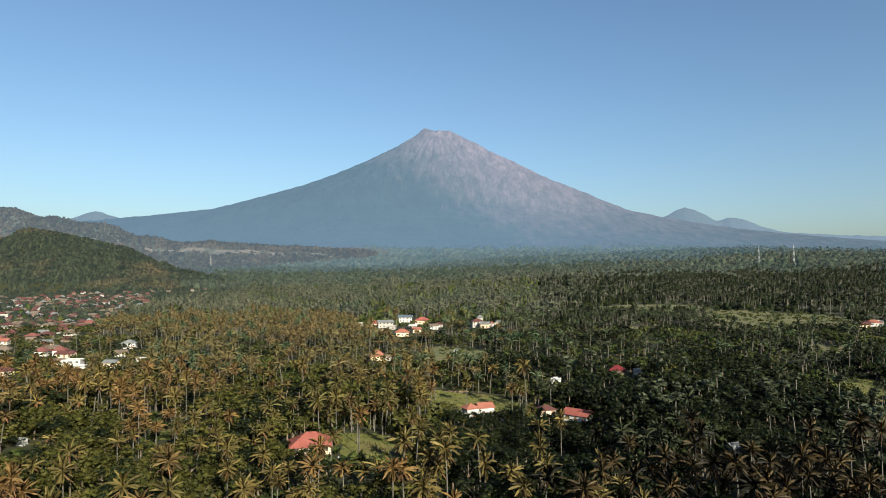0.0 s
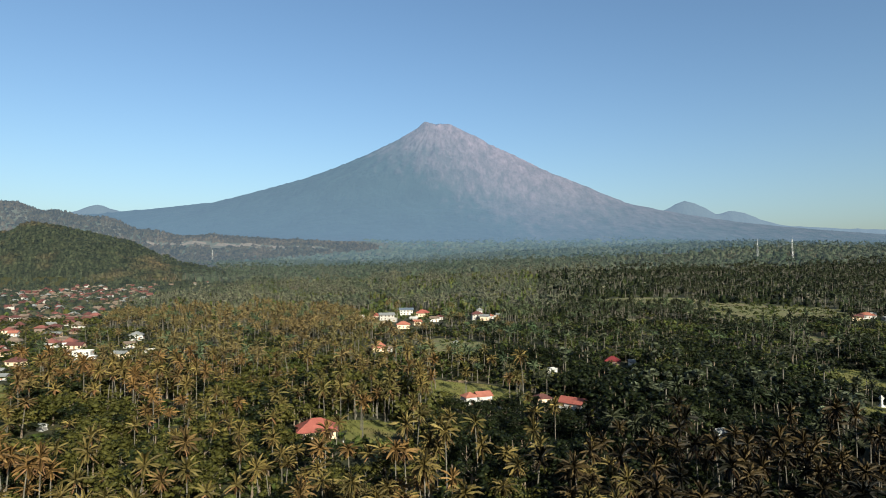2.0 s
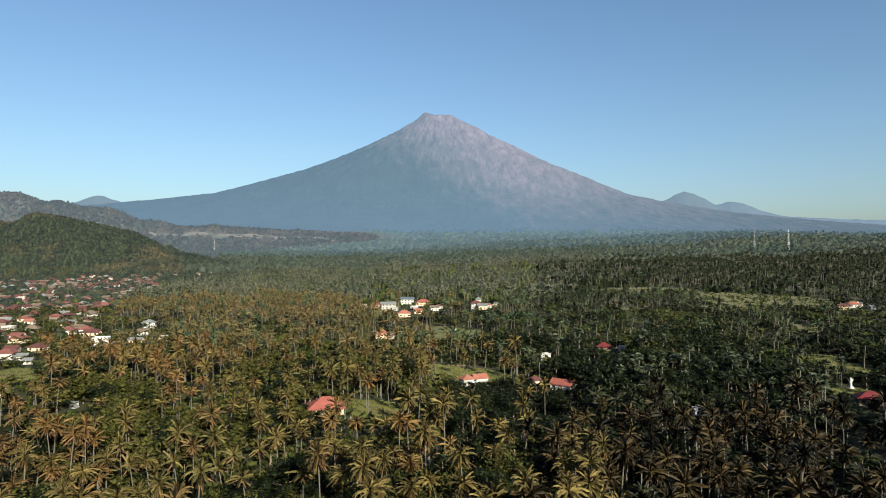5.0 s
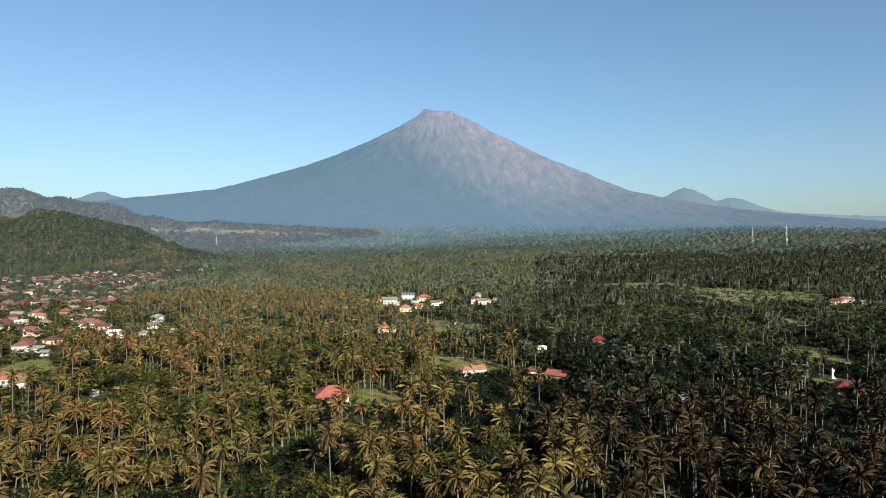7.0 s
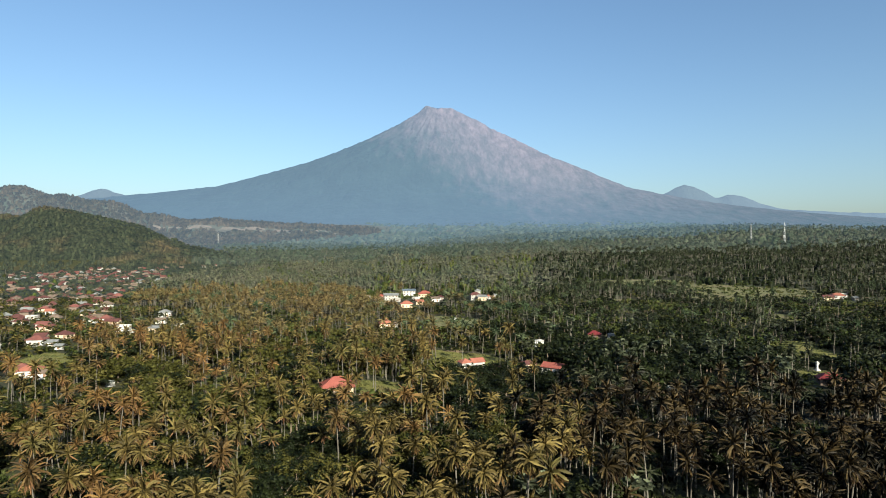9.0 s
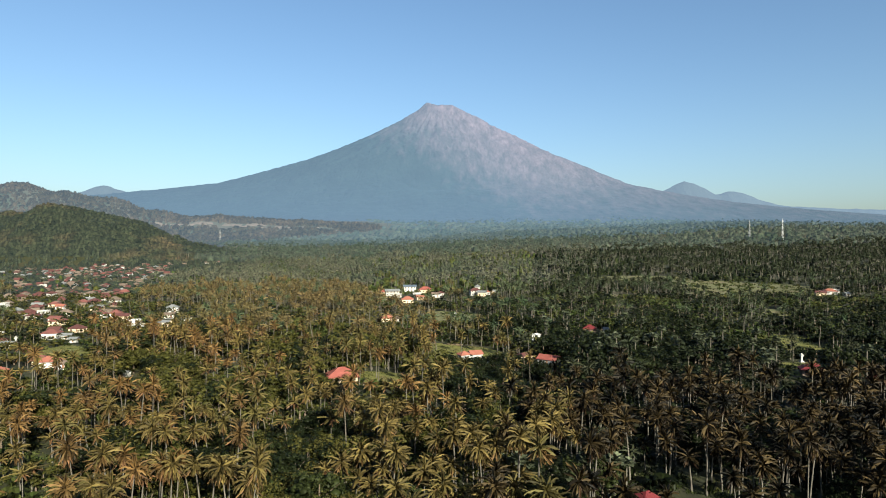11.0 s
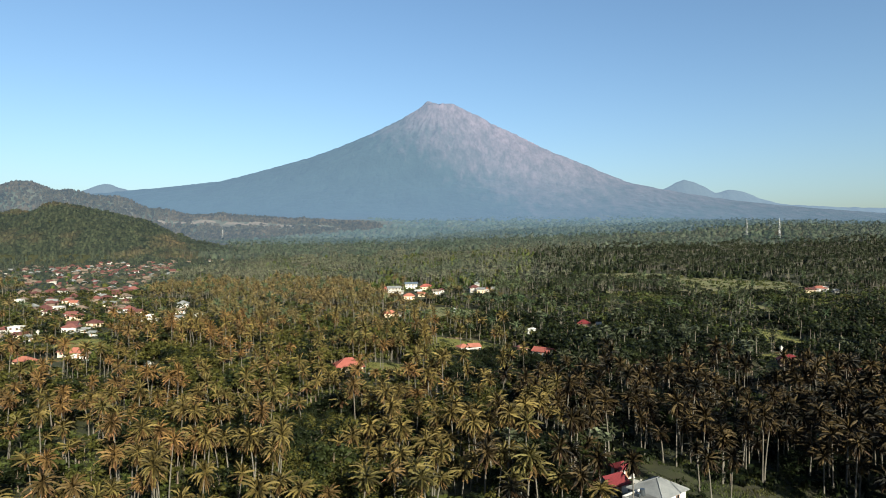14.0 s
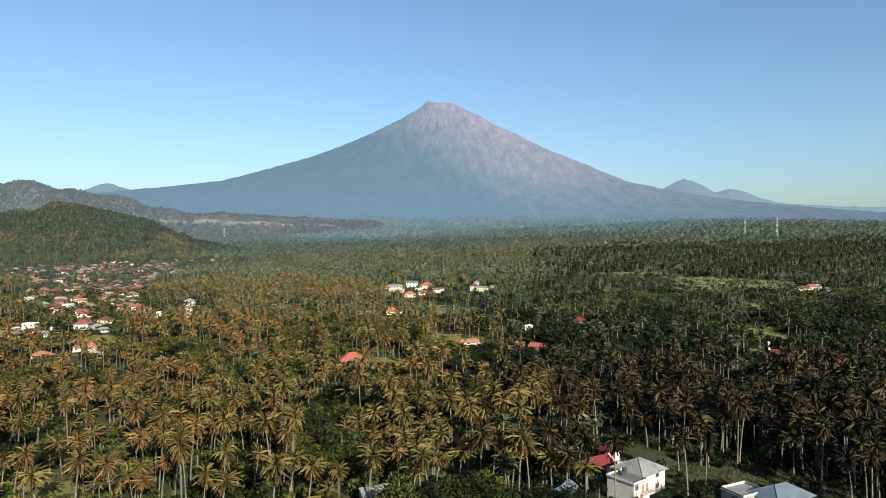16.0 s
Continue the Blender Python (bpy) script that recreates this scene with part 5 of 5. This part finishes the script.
# the dimmed copy of the olive frond stands in for shade here
spread_plants("palm_grove", palm_mid, grow(gold[beyond], 5, 0.6, 1.15, (0.8, 1.2)), [M_DIMGREEN, M_DIMGREEN, M_TRUNK], "coconut palms with shade-darkened grey-green fronds among broad-leaved trees", "palm grove")

# broad-leaved trees close by, closer together in the dark groves
trees = p[~is_palm]
more = scatter(48, 440, 11.0, half=0.76, back=118)
more = more[in_patches(more[:, 0], more[:, 1], GROVES, -2.0) & ~in_patches(more[:, 0], more[:, 1], FIELDS)]
trees = np.concatenate([trees, more])
tall = open_sight(trees[:, 0], trees[:, 1], 14, 6.0)
big = trees[tall]
short = trees[~tall & open_sight(trees[:, 0], trees[:, 1], 8.0, 2.5)]
nb = (big[:, 1] < 150) & (np.abs(big[:, 0]) < 0.72 * (big[:, 1] + 112))
nb_idx = np.where(nb)[0][::-1][:230]
made = []
for tr, cr in broad_near:
    tv, tt, tm = tr.arrays()
    cv, ct, cm = cr.arrays()
    # pale crowns get darker cores, the shade between leaves put into colour
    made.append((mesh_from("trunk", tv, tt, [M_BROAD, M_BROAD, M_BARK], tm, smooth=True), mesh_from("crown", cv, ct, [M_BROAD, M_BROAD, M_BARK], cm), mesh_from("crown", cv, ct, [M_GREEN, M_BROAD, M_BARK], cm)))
for i in nb_idx:
    k = rnd.randint(0, 3)
    x, y = big[i]
    ob = new("broadleaf_tree")
    s = rnd.uniform(0.72, 1.2)
    ob.matrix_world = pose(x, y, zat(x, y), 0, 0, rnd.uniform(0, 360)) @ Matrix.Diagonal((s, s, s * rnd.uniform(0.75, 1.0), 1))
    pale = x < 12 + 0.1 * y and rnd.uniform() < 0.45
    tagged(ob, "olive green broad-leaved tree with uneven crown" if pale else "dark green broad-leaved tree with uneven crown", "tree", "broad-leaved trees")
    part("trunk", made[k][0], None, ob)
    part("crown", made[k][2 if pale else 1], None, ob)
GARDEN = [(5, 281, 0.62, "the white house"), (9, 279, 0.55, "the white house"), (13, 281, 0.6, "the white house"), (17.5, 280, 0.52, "the white house"), (22, 282, 0.58, "the white house"),
          (27, 280, 0.6, "the white house"), (32, 283, 0.55, "the white house"), (2, 285, 0.5, "the white house"),
          (-4, 262, 0.62, "the white house"), (4, 258, 0.7, "the white house"), (12, 262, 0.66, "the white house"), (20, 257, 0.74, "the white house"), (28, 263, 0.7, "the white house"),
          (36, 258, 0.76, "the white house"), (44, 264, 0.7, "the white house"), (52, 259, 0.72, "the white house"), (0, 244, 0.78, "the white house"), (10, 240, 0.8, "the white house"),
          (19, 244, 0.84, "the white house"), (29, 241, 0.82, "the white house"), (38, 245, 0.8, "the white house"), (48, 243, 0.85, "the white house"), (33, 272, 0.6, "the white house"), (46, 276, 0.56, "the white house"),
          (-58, 219, 0.52, "the red-roofed hall"), (-54, 217, 0.46, "the red-roofed hall"), (-50, 219, 0.42, "the red-roofed hall"), (-46, 217, 0.5, "the red-roofed hall"),
          (-42, 216, 0.44, "the red-roofed hall"), (-61, 224, 0.5, "the red-roofed hall"), (-64, 231, 0.5, "the red-roofed hall"), (-66, 238, 0.55, "the red-roofed hall"),
          (44, 60, 0.34, "the villa"), (41, 69, 0.42, "the villa"), (46, 54, 0.3, "the villa"), (33, 55, 0.34, "the villa"), (37.5, 55, 0.3, "the villa"), (30, 58, 0.36, "the villa"), (40.5, 57, 0.34, "the villa"), (39, 76, 0.4, "the villa"), (43, 85, 0.36, "the villa"), (65, 59, 0.36, "the villa"),
          (68, 64, 0.3, "the villa"), (71, 58, 0.4, "the villa"), (64, 54, 0.34, "the villa"), (75, 63, 0.3, "the villa"), (70, 72, 0.24, "the villa"), (79, 67, 0.26, "the villa"),
          (47, 72, 0.3, "the villa"), (50, 94, 0.34, "the villa"), (100, 66, 0.34, "the villa"), (108, 60, 0.4, "the villa"), (115, 68, 0.4, "the villa"), (97, 74, 0.24, "the villa")]
for x, y, s, where in GARDEN:
    ob = new("broadleaf_tree")
    ob.matrix_world = pose(x, y, zat(x, y), 0, 0, 70 * s * x) @ Matrix.Diagonal((s * 1.15, s * 1.15, s, 1))
    tagged(ob, ("small round garden tree before " if s < 0.6 else "dark spreading broad-leaved tree before ") + where, "tree", "broad-leaved trees")
    k = int(x) % 3
    part("trunk", made[k][0], None, ob)
    part("crown", made[k][2 if x < 0 else 1], None, ob)
rest = np.ones(len(big), bool)
rest[nb_idx] = False
rest = big[rest]
pale = (rest[:, 0] < -10 + 0.05 * rest[:, 1]) & (rnd.uniform(0, 1, len(rest)) < 0.65)
for mask, leaves, hue in ((pale, M_GREEN, "olive green"), (~pale, M_BROAD, "dark green")):
    r = rest[mask]
    spread_plants("broadleaf_wood", broad_mid, grow(r[r[:, 1] < 250], 4, 0.75, 1.1, (1.0, 1.45)), [leaves, leaves, M_BARK], hue + " broad-leaved trees between the palms", "trees")
    spread_plants("broadleaf_wood", broad_half, grow(r[r[:, 1] >= 250], 4, 0.75, 1.15, (1.0, 1.5)), [leaves, leaves, M_BARK], "dense wood of %s broad-leaved trees" % hue, "trees")

# shorter ones where the view over the houses stays open
spread_plants("broadleaf_wood", broad_low, grow(short, 4, 0.5, 0.66, (0.9, 1.3)), [M_BROAD, M_BROAD, M_BARK], "low dark green broad-leaved trees round the houses", "trees")

# fan palms: a low row before the white house and taller ones in the groves to the east
fans = [(22, 98, 0), (27, 103, 0), (31.5, 97, 0), (36, 104, 0), (40, 98, 0), (44, 103, 0), (47.5, 97, 0), (25, 92, 0), (34, 91.5, 0), (18, 104, 0), (52, 101, 0)]
fr = random.Random(8)
fans += [(fr.uniform(135, 215), fr.uniform(225, 300), fr.choice((1, 2))) for _ in range(34)]
fans += [(fr.uniform(60, 150), fr.uniform(330, 460), 2) for _ in range(24)]
fans += [(fr.uniform(84, 132), fr.uniform(262, 318), fr.choice((1, 2))) for _ in range(26)]
made = []
for tr, cr in fan_near:
    tv, tt, tm = tr.arrays()
    cv, ct, cm = cr.arrays()
    made.append((mesh_from("trunk", tv, tt, [M_FAN, M_FAN, M_TRUNK], tm, smooth=True), mesh_from("crown", cv, ct, [M_FAN], cm)))
for x, y, k in fans:
    if k and not open_sight(np.array([x]), np.array([y]), 9.0 + 2.5 * k)[0]:
        continue
    ob = new("fan_palm")
    s = fr.uniform(0.85, 1.25)
    ob.matrix_world = pose(x, y, zat(x, y), 0, 0, fr.uniform(0, 360)) @ Matrix.Diagonal((s * 1.35, s * 1.35, s, 1))
    tagged(ob, "fan palm with stiff pale grey-green leaves and thin trunk", "palm tree", "fan palms")
    part("trunk", made[k][0], None, ob)
    part("crown", made[k][1], None, ob)

# undergrowth
b = scatter(40, 430, 5.2, half=0.76, back=118)
b = b[~in_patches(b[:, 0], b[:, 1], FIELDS, -1.5)]
b = b[noise_at(b, 14.0, 8.0) > np.where(b[:, 1] < 175, -0.4, -0.05)]
b = b[open_sight(b[:, 0], b[:, 1], 2.2)]
# eastern bushes take the dark tree leaf: shade put into their colour
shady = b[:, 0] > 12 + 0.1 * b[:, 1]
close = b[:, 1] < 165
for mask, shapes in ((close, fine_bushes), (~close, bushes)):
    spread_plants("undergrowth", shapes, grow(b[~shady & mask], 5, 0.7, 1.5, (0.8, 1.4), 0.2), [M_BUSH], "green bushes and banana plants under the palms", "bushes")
    spread_plants("undergrowth", shapes, grow(b[shady & mask], 5, 0.7, 1.5, (0.8, 1.4), 0.2), [M_BROAD], "bushes under the dense palms with shade-darkened leaves", "bushes")

# tufts of grass and weeds on the open ground
def tuft_shape(rng, r, blades):
    sh = Shape()
    for _ in range(blades):
        a, q = rng.uniform(0, 6.28), rng.uniform(0, r)
        p = Vector((math.cos(a) * q, math.sin(a) * q, -0.05))
        b0 = rng.uniform(0, 6.28)
        w = Vector((math.cos(b0), math.sin(b0), 0)) * 0.12
        tip = p + Vector((rng.uniform(-0.3, 0.3), rng.uniform(-0.3, 0.3), rng.uniform(0.35, 0.9)))
        sh.add([p - w, p + w, tip], [(0, 1, 2)], 0)
    return sh.arrays()


tufts = [tuft_shape(pr, 0.9, 9), tuft_shape(pr, 1.3, 11)]
g = scatter(44, 390, 2.4, half=0.76, back=118)
g = g[in_patches(g[:, 0], g[:, 1], FIELDS, -0.5)]
g = g[noise_at(g, 6.0, 3.0) > -0.05]
yard = scatter(48, 112, 1.9, half=0.70, back=118)
yard = yard[(np.hypot(yard[:, 0] - 68, yard[:, 1] - 80) < 34) & open_sight(yard[:, 0], yard[:, 1], 0.4)]
yard = yard[noise_at(yard, 5.0, 9.0) > -0.15]
weeds = scatter(46, 150, 3.4, half=0.70, back=118)
weeds = weeds[(noise_at(weeds, 9.0, 14.0) > -0.1) & open_sight(weeds[:, 0], weeds[:, 1], 0.4)]
g = np.concatenate([g, yard, weeds])
g2 = scatter(390, 900, 5.0, half=0.76, back=118)
g2 = g2[in_patches(g2[:, 0], g2[:, 1], FIELDS, 1.0)]
g2 = g2[noise_at(g2, 12.0, 6.0) > 0.0]
spread_plants("field_bushes", bushes[:3], grow(g2, 3, 0.4, 1.0, (0.5, 1.1), 0.2), [M_BUSH], "scattered bushes on the far fields", "bushes")
spread_plants("grass_tufts", tufts, grow(g, 2, 0.5, 1.3, (0.8, 1.6)), [M_BUSH], "tufts of grass and weeds on the open ground", "grass")

# young palms and low trees that fill the gaps between the tall ones
y = scatter(40, 420, 10.0, half=0.76, back=118)
y = y[~in_patches(y[:, 0], y[:, 1], FIELDS)]
y = thin_villages(y)
y = y[noise_at(y, 26.0, 19.0) > -0.16]
y = y[rnd.uniform(0, 1, len(y)) > 0.55 * step(0, 55, y[:, 0]) * (1 - step(200, 300, y[:, 1]))]
y = y[open_sight(y[:, 0], y[:, 1], 10.0, 4.0)]
y = y[~in_patches(y[:, 0], y[:, 1], GROVES) | (y[:, 0] < 0)]
young = rnd.uniform(0, 1, len(y)) < 0.34 + 0.16 * step(0, -60, y[:, 0]) + 0.9 * noise_at(y, 30.0, 11.0)
# eastern young palms get the shade-darkened frond
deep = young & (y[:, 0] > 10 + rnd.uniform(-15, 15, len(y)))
spread_plants("young_palms", palm_far, grow(y[deep], 4, 0.35, 0.7, (0.75, 1.1)), [M_DIMGREEN, M_OLIVE, M_TRUNK], "young green palms of the grove, fronds darkened as in shade", "palm grove")
young_sunny = young & ~deep
spread_plants("young_palms", palm_far, grow(y[young_sunny], 4, 0.4, 0.85, (0.8, 1.15)), [M_FRESH, M_DEAD, M_TRUNK], "young palms that fill the gaps in the grove", "palm grove")
low = y[~young]
# low trees there likewise get dark leaves in place of shade
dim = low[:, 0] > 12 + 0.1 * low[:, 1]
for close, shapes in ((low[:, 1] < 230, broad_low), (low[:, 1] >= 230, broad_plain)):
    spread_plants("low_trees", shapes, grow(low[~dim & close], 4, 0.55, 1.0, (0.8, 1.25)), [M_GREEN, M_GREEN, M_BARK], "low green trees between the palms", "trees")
    spread_plants("low_trees", shapes, grow(low[dim & close], 4, 0.45, 0.75, (0.6, 1.0)), [M_BROAD, M_BROAD, M_BARK], "low trees under the dense palms with shade-darkened leaves", "trees")

# the middle of the plain
p = scatter(330, 720, 8.3, half=0.76, back=118)
p = thin_villages(p)
p = stands(p, 0.75)
p = p[~in_patches(p[:, 0], p[:, 1], FIELDS)]
is_palm = split(p, 0.70 - 0.62 * step(-50, 160, p[:, 0]) * (1 - step(600, 720, p[:, 1])))
q = p[is_palm]
q = q[open_sight(q[:, 0], q[:, 1], 15)]
# more of the shade-darkened copy towards the east
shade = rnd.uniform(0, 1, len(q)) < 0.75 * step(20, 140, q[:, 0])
west = ~shade & (rnd.uniform(0, 1, len(q)) < 0.88 * step(90, -50, q[:, 0]))
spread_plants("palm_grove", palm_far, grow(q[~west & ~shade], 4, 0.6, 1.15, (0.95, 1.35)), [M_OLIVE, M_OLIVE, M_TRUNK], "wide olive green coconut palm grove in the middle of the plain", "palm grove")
spread_plants("palm_grove", palm_far, grow(q[west], 4, 0.6, 1.15, (0.95, 1.35)), [M_KHAKI, M_KHAKI, M_TRUNK], "wide golden coconut palm grove in the middle of the plain", "palm grove")
spread_plants("palm_grove", palm_far, grow(q[shade], 4, 0.6, 1.15, (0.95, 1.35)), [M_DIMGREEN, M_OLIVE, M_TRUNK], "wide green coconut palm grove with shade-darkened fronds in the middle of the plain", "palm grove")
q = p[~is_palm]
q = q[open_sight(q[:, 0], q[:, 1], 10)]
lit = noise_at(q, 40.0, 29.0) + 0.5 * step(60, -120, q[:, 0]) + rnd.uniform(-0.2, 0.2, len(q)) > 0.12
spread_plants("broadleaf_wood", broad_plain, grow(q[~lit], 4, 0.5, 0.85), [M_BROAD, M_BROAD, M_BARK], "dark broad-leaved trees in the middle of the plain", "trees")
spread_plants("broadleaf_wood", broad_plain, grow(q[lit], 4, 0.5, 0.85), [M_BUSH, M_BUSH, M_BARK], "green broad-leaved trees in the middle of the plain", "trees")

# low growth between the palms in the middle of the plain
v = scatter(420, 1000, 18.0, half=0.76, back=118)
v = v[~in_patches(v[:, 0], v[:, 1], FIELDS)]
v = v[open_sight(v[:, 0], v[:, 1], 6.0)]
tint = noise_at(v, 50.0, 23.0) > 0.0
close = v[:, 1] < 470
for mask, shapes in ((close, broad_plain), (~close, broad_far)):
    spread_plants("low_trees", shapes, grow(v[tint & mask], len(shapes), 0.4, 0.75, (0.6, 1.1)), [M_BROAD, M_BROAD, M_BARK], "low dark trees between the palms", "trees")
    spread_plants("low_trees", shapes, grow(v[~tint & mask], len(shapes), 0.4, 0.75, (0.6, 1.1)), [M_BUSH, M_BUSH, M_BARK], "low green trees between the palms", "trees")

v = scatter(250, 560, 13.0, half=0.76, back=118)
v = v[(v[:, 0] < 70) & ~in_patches(v[:, 0], v[:, 1], FIELDS) & ~in_patches(v[:, 0], v[:, 1], VILLAGES)]
v = v[open_sight(v[:, 0], v[:, 1], 6.0)]
spread_plants("low_trees", broad_far, grow(v, 3, 0.4, 0.7, (0.7, 1.2)), [M_GREEN, M_GREEN, M_BARK], "low olive green trees under the palms", "trees")

v = scatter(330, 640, 14.0, half=0.76, back=118)
v = v[(v[:, 0] > 55) & ~in_patches(v[:, 0], v[:, 1], FIELDS)]
v = v[open_sight(v[:, 0], v[:, 1], 5.0)]
# dark cores under bright leaves: painted shade inside the scrub
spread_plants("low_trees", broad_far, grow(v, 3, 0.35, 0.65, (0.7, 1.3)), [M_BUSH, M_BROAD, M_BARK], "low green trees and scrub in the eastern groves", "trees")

# garden trees between the houses of the villages
for y0, y1, gap in ((280, 700, 8.5), (700, 1520, 12.5)):
    v = scatter(y0, y1, gap, half=0.76, back=118)
    v = v[in_patches(v[:, 0], v[:, 1], VILLAGES)]
    v = v[open_sight(v[:, 0], v[:, 1], 4.5)]
    # nearer gardens: a darker core stands in for shade within each crown
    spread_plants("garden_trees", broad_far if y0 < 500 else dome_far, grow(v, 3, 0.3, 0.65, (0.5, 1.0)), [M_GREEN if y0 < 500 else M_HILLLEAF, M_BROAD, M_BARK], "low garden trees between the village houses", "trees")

# the far plain
p = scatter(720, 1560, 11.5, half=0.76, back=118)
p = thin_villages(p)
p = stands(p, 0.75)
p = p[~in_patches(p[:, 0], p[:, 1], FIELDS) | (rnd.uniform(0, 1, len(p)) < 0.07)]
is_palm = split(p, 0.62 - 0.22 * step(-200, 300, p[:, 0])) & ~((p[:, 0] < -450) & (p[:, 1] > 1230))
q = p[is_palm]
q = q[open_sight(q[:, 0], q[:, 1], 14)]
# far groves to the east use the dimmed frond too
east = q[:, 0] > 0.22 * q[:, 1] + rnd.uniform(-120, 120, len(q))
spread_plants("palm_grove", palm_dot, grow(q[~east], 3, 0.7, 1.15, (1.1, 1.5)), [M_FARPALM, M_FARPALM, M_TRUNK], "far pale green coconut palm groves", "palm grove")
spread_plants("palm_grove", palm_dot, grow(q[east], 3, 0.7, 1.15, (1.1, 1.5)), [M_DIMGREEN, M_DIMGREEN, M_TRUNK], "far olive green coconut palm groves with darkened fronds", "palm grove")
q = p[~is_palm]
q = q[open_sight(q[:, 0], q[:, 1], 9)]
foot = (q[:, 0] < -430) & (q[:, 1] > 1200)
east = q[:, 0] > 0.15 * q[:, 1]
spread_plants("broadleaf_wood", dome_mid, grow(q[~foot & ~east], 4, 0.5, 0.95, (0.8, 1.3)), [M_BUSH, M_BUSH, M_BARK], "far green broad-leaved woods", "trees")
spread_plants("broadleaf_wood", dome_mid, grow(q[east], 4, 0.5, 0.95, (0.8, 1.3)), [M_BROAD, M_BROAD, M_BARK], "far dark broad-leaved woods", "trees")
spread_plants("broadleaf_wood", dome_mid, grow(q[foot], 4, 0.5, 0.9, (0.8, 1.3)), [M_HILLLEAF, M_HILLLEAF, M_BARK], "low scrub at the foot of the wooded hill", "trees")

# the forest that rises to the foot of the volcano, and the woods on the hills
p = scatter(1560, 4150, 19.5, half=0.76, back=118)
p_hill = scatter(1850, 3010, 16.5, half=0.76, back=118)
p_hill = p_hill[p_hill[:, 0] < -300]
hill = (land(p[:, 0], p[:, 1]) - plain(p[:, 0], p[:, 1])) > 14
k = grow(p[~hill], 3, 0.7, 1.2, (1.1, 1.7))
k[:, 4] *= 1 + 0.6 * step(2000, 3400, k[:, 1])
k = k[rnd.uniform(0, 1, len(k)) > 0.75 * step(2000, 3000, k[:, 1])]
last = k[:, 1] > 2900
middle = (k[:, 1] > 2150) & ~last
pal = rnd.uniform(0, 1, len(k)) < 0.55
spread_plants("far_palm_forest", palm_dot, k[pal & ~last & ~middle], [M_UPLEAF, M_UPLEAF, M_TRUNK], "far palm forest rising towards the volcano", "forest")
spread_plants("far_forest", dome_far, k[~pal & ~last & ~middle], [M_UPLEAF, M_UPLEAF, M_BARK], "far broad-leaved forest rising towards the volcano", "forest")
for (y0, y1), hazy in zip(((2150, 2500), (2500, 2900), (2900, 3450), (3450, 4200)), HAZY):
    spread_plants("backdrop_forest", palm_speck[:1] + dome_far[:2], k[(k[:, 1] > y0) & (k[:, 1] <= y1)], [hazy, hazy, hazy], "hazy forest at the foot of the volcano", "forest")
ph = p_hill[(land(p_hill[:, 0], p_hill[:, 1]) - plain(p_hill[:, 0], p_hill[:, 1])) > 14]
near_hill = scatter(1380, 2260, 8.2, half=0.76, back=118)
near_hill = near_hill[(near_hill[:, 0] < -540) & (land(near_hill[:, 0], near_hill[:, 1]) > 42) & (near_hill[:, 1] < 1850)]
ph = np.concatenate([ph[ph[:, 1] > 1850], near_hill])
ph = ph[(noise_at(ph, 60.0, 5.0) > -0.7) | (ph[:, 1] > 2200)]
ph = ph[~in_patches(ph[:, 0], ph[:, 1], BARE, 4.0)]
far_ridge = ph[:, 1] > 1930
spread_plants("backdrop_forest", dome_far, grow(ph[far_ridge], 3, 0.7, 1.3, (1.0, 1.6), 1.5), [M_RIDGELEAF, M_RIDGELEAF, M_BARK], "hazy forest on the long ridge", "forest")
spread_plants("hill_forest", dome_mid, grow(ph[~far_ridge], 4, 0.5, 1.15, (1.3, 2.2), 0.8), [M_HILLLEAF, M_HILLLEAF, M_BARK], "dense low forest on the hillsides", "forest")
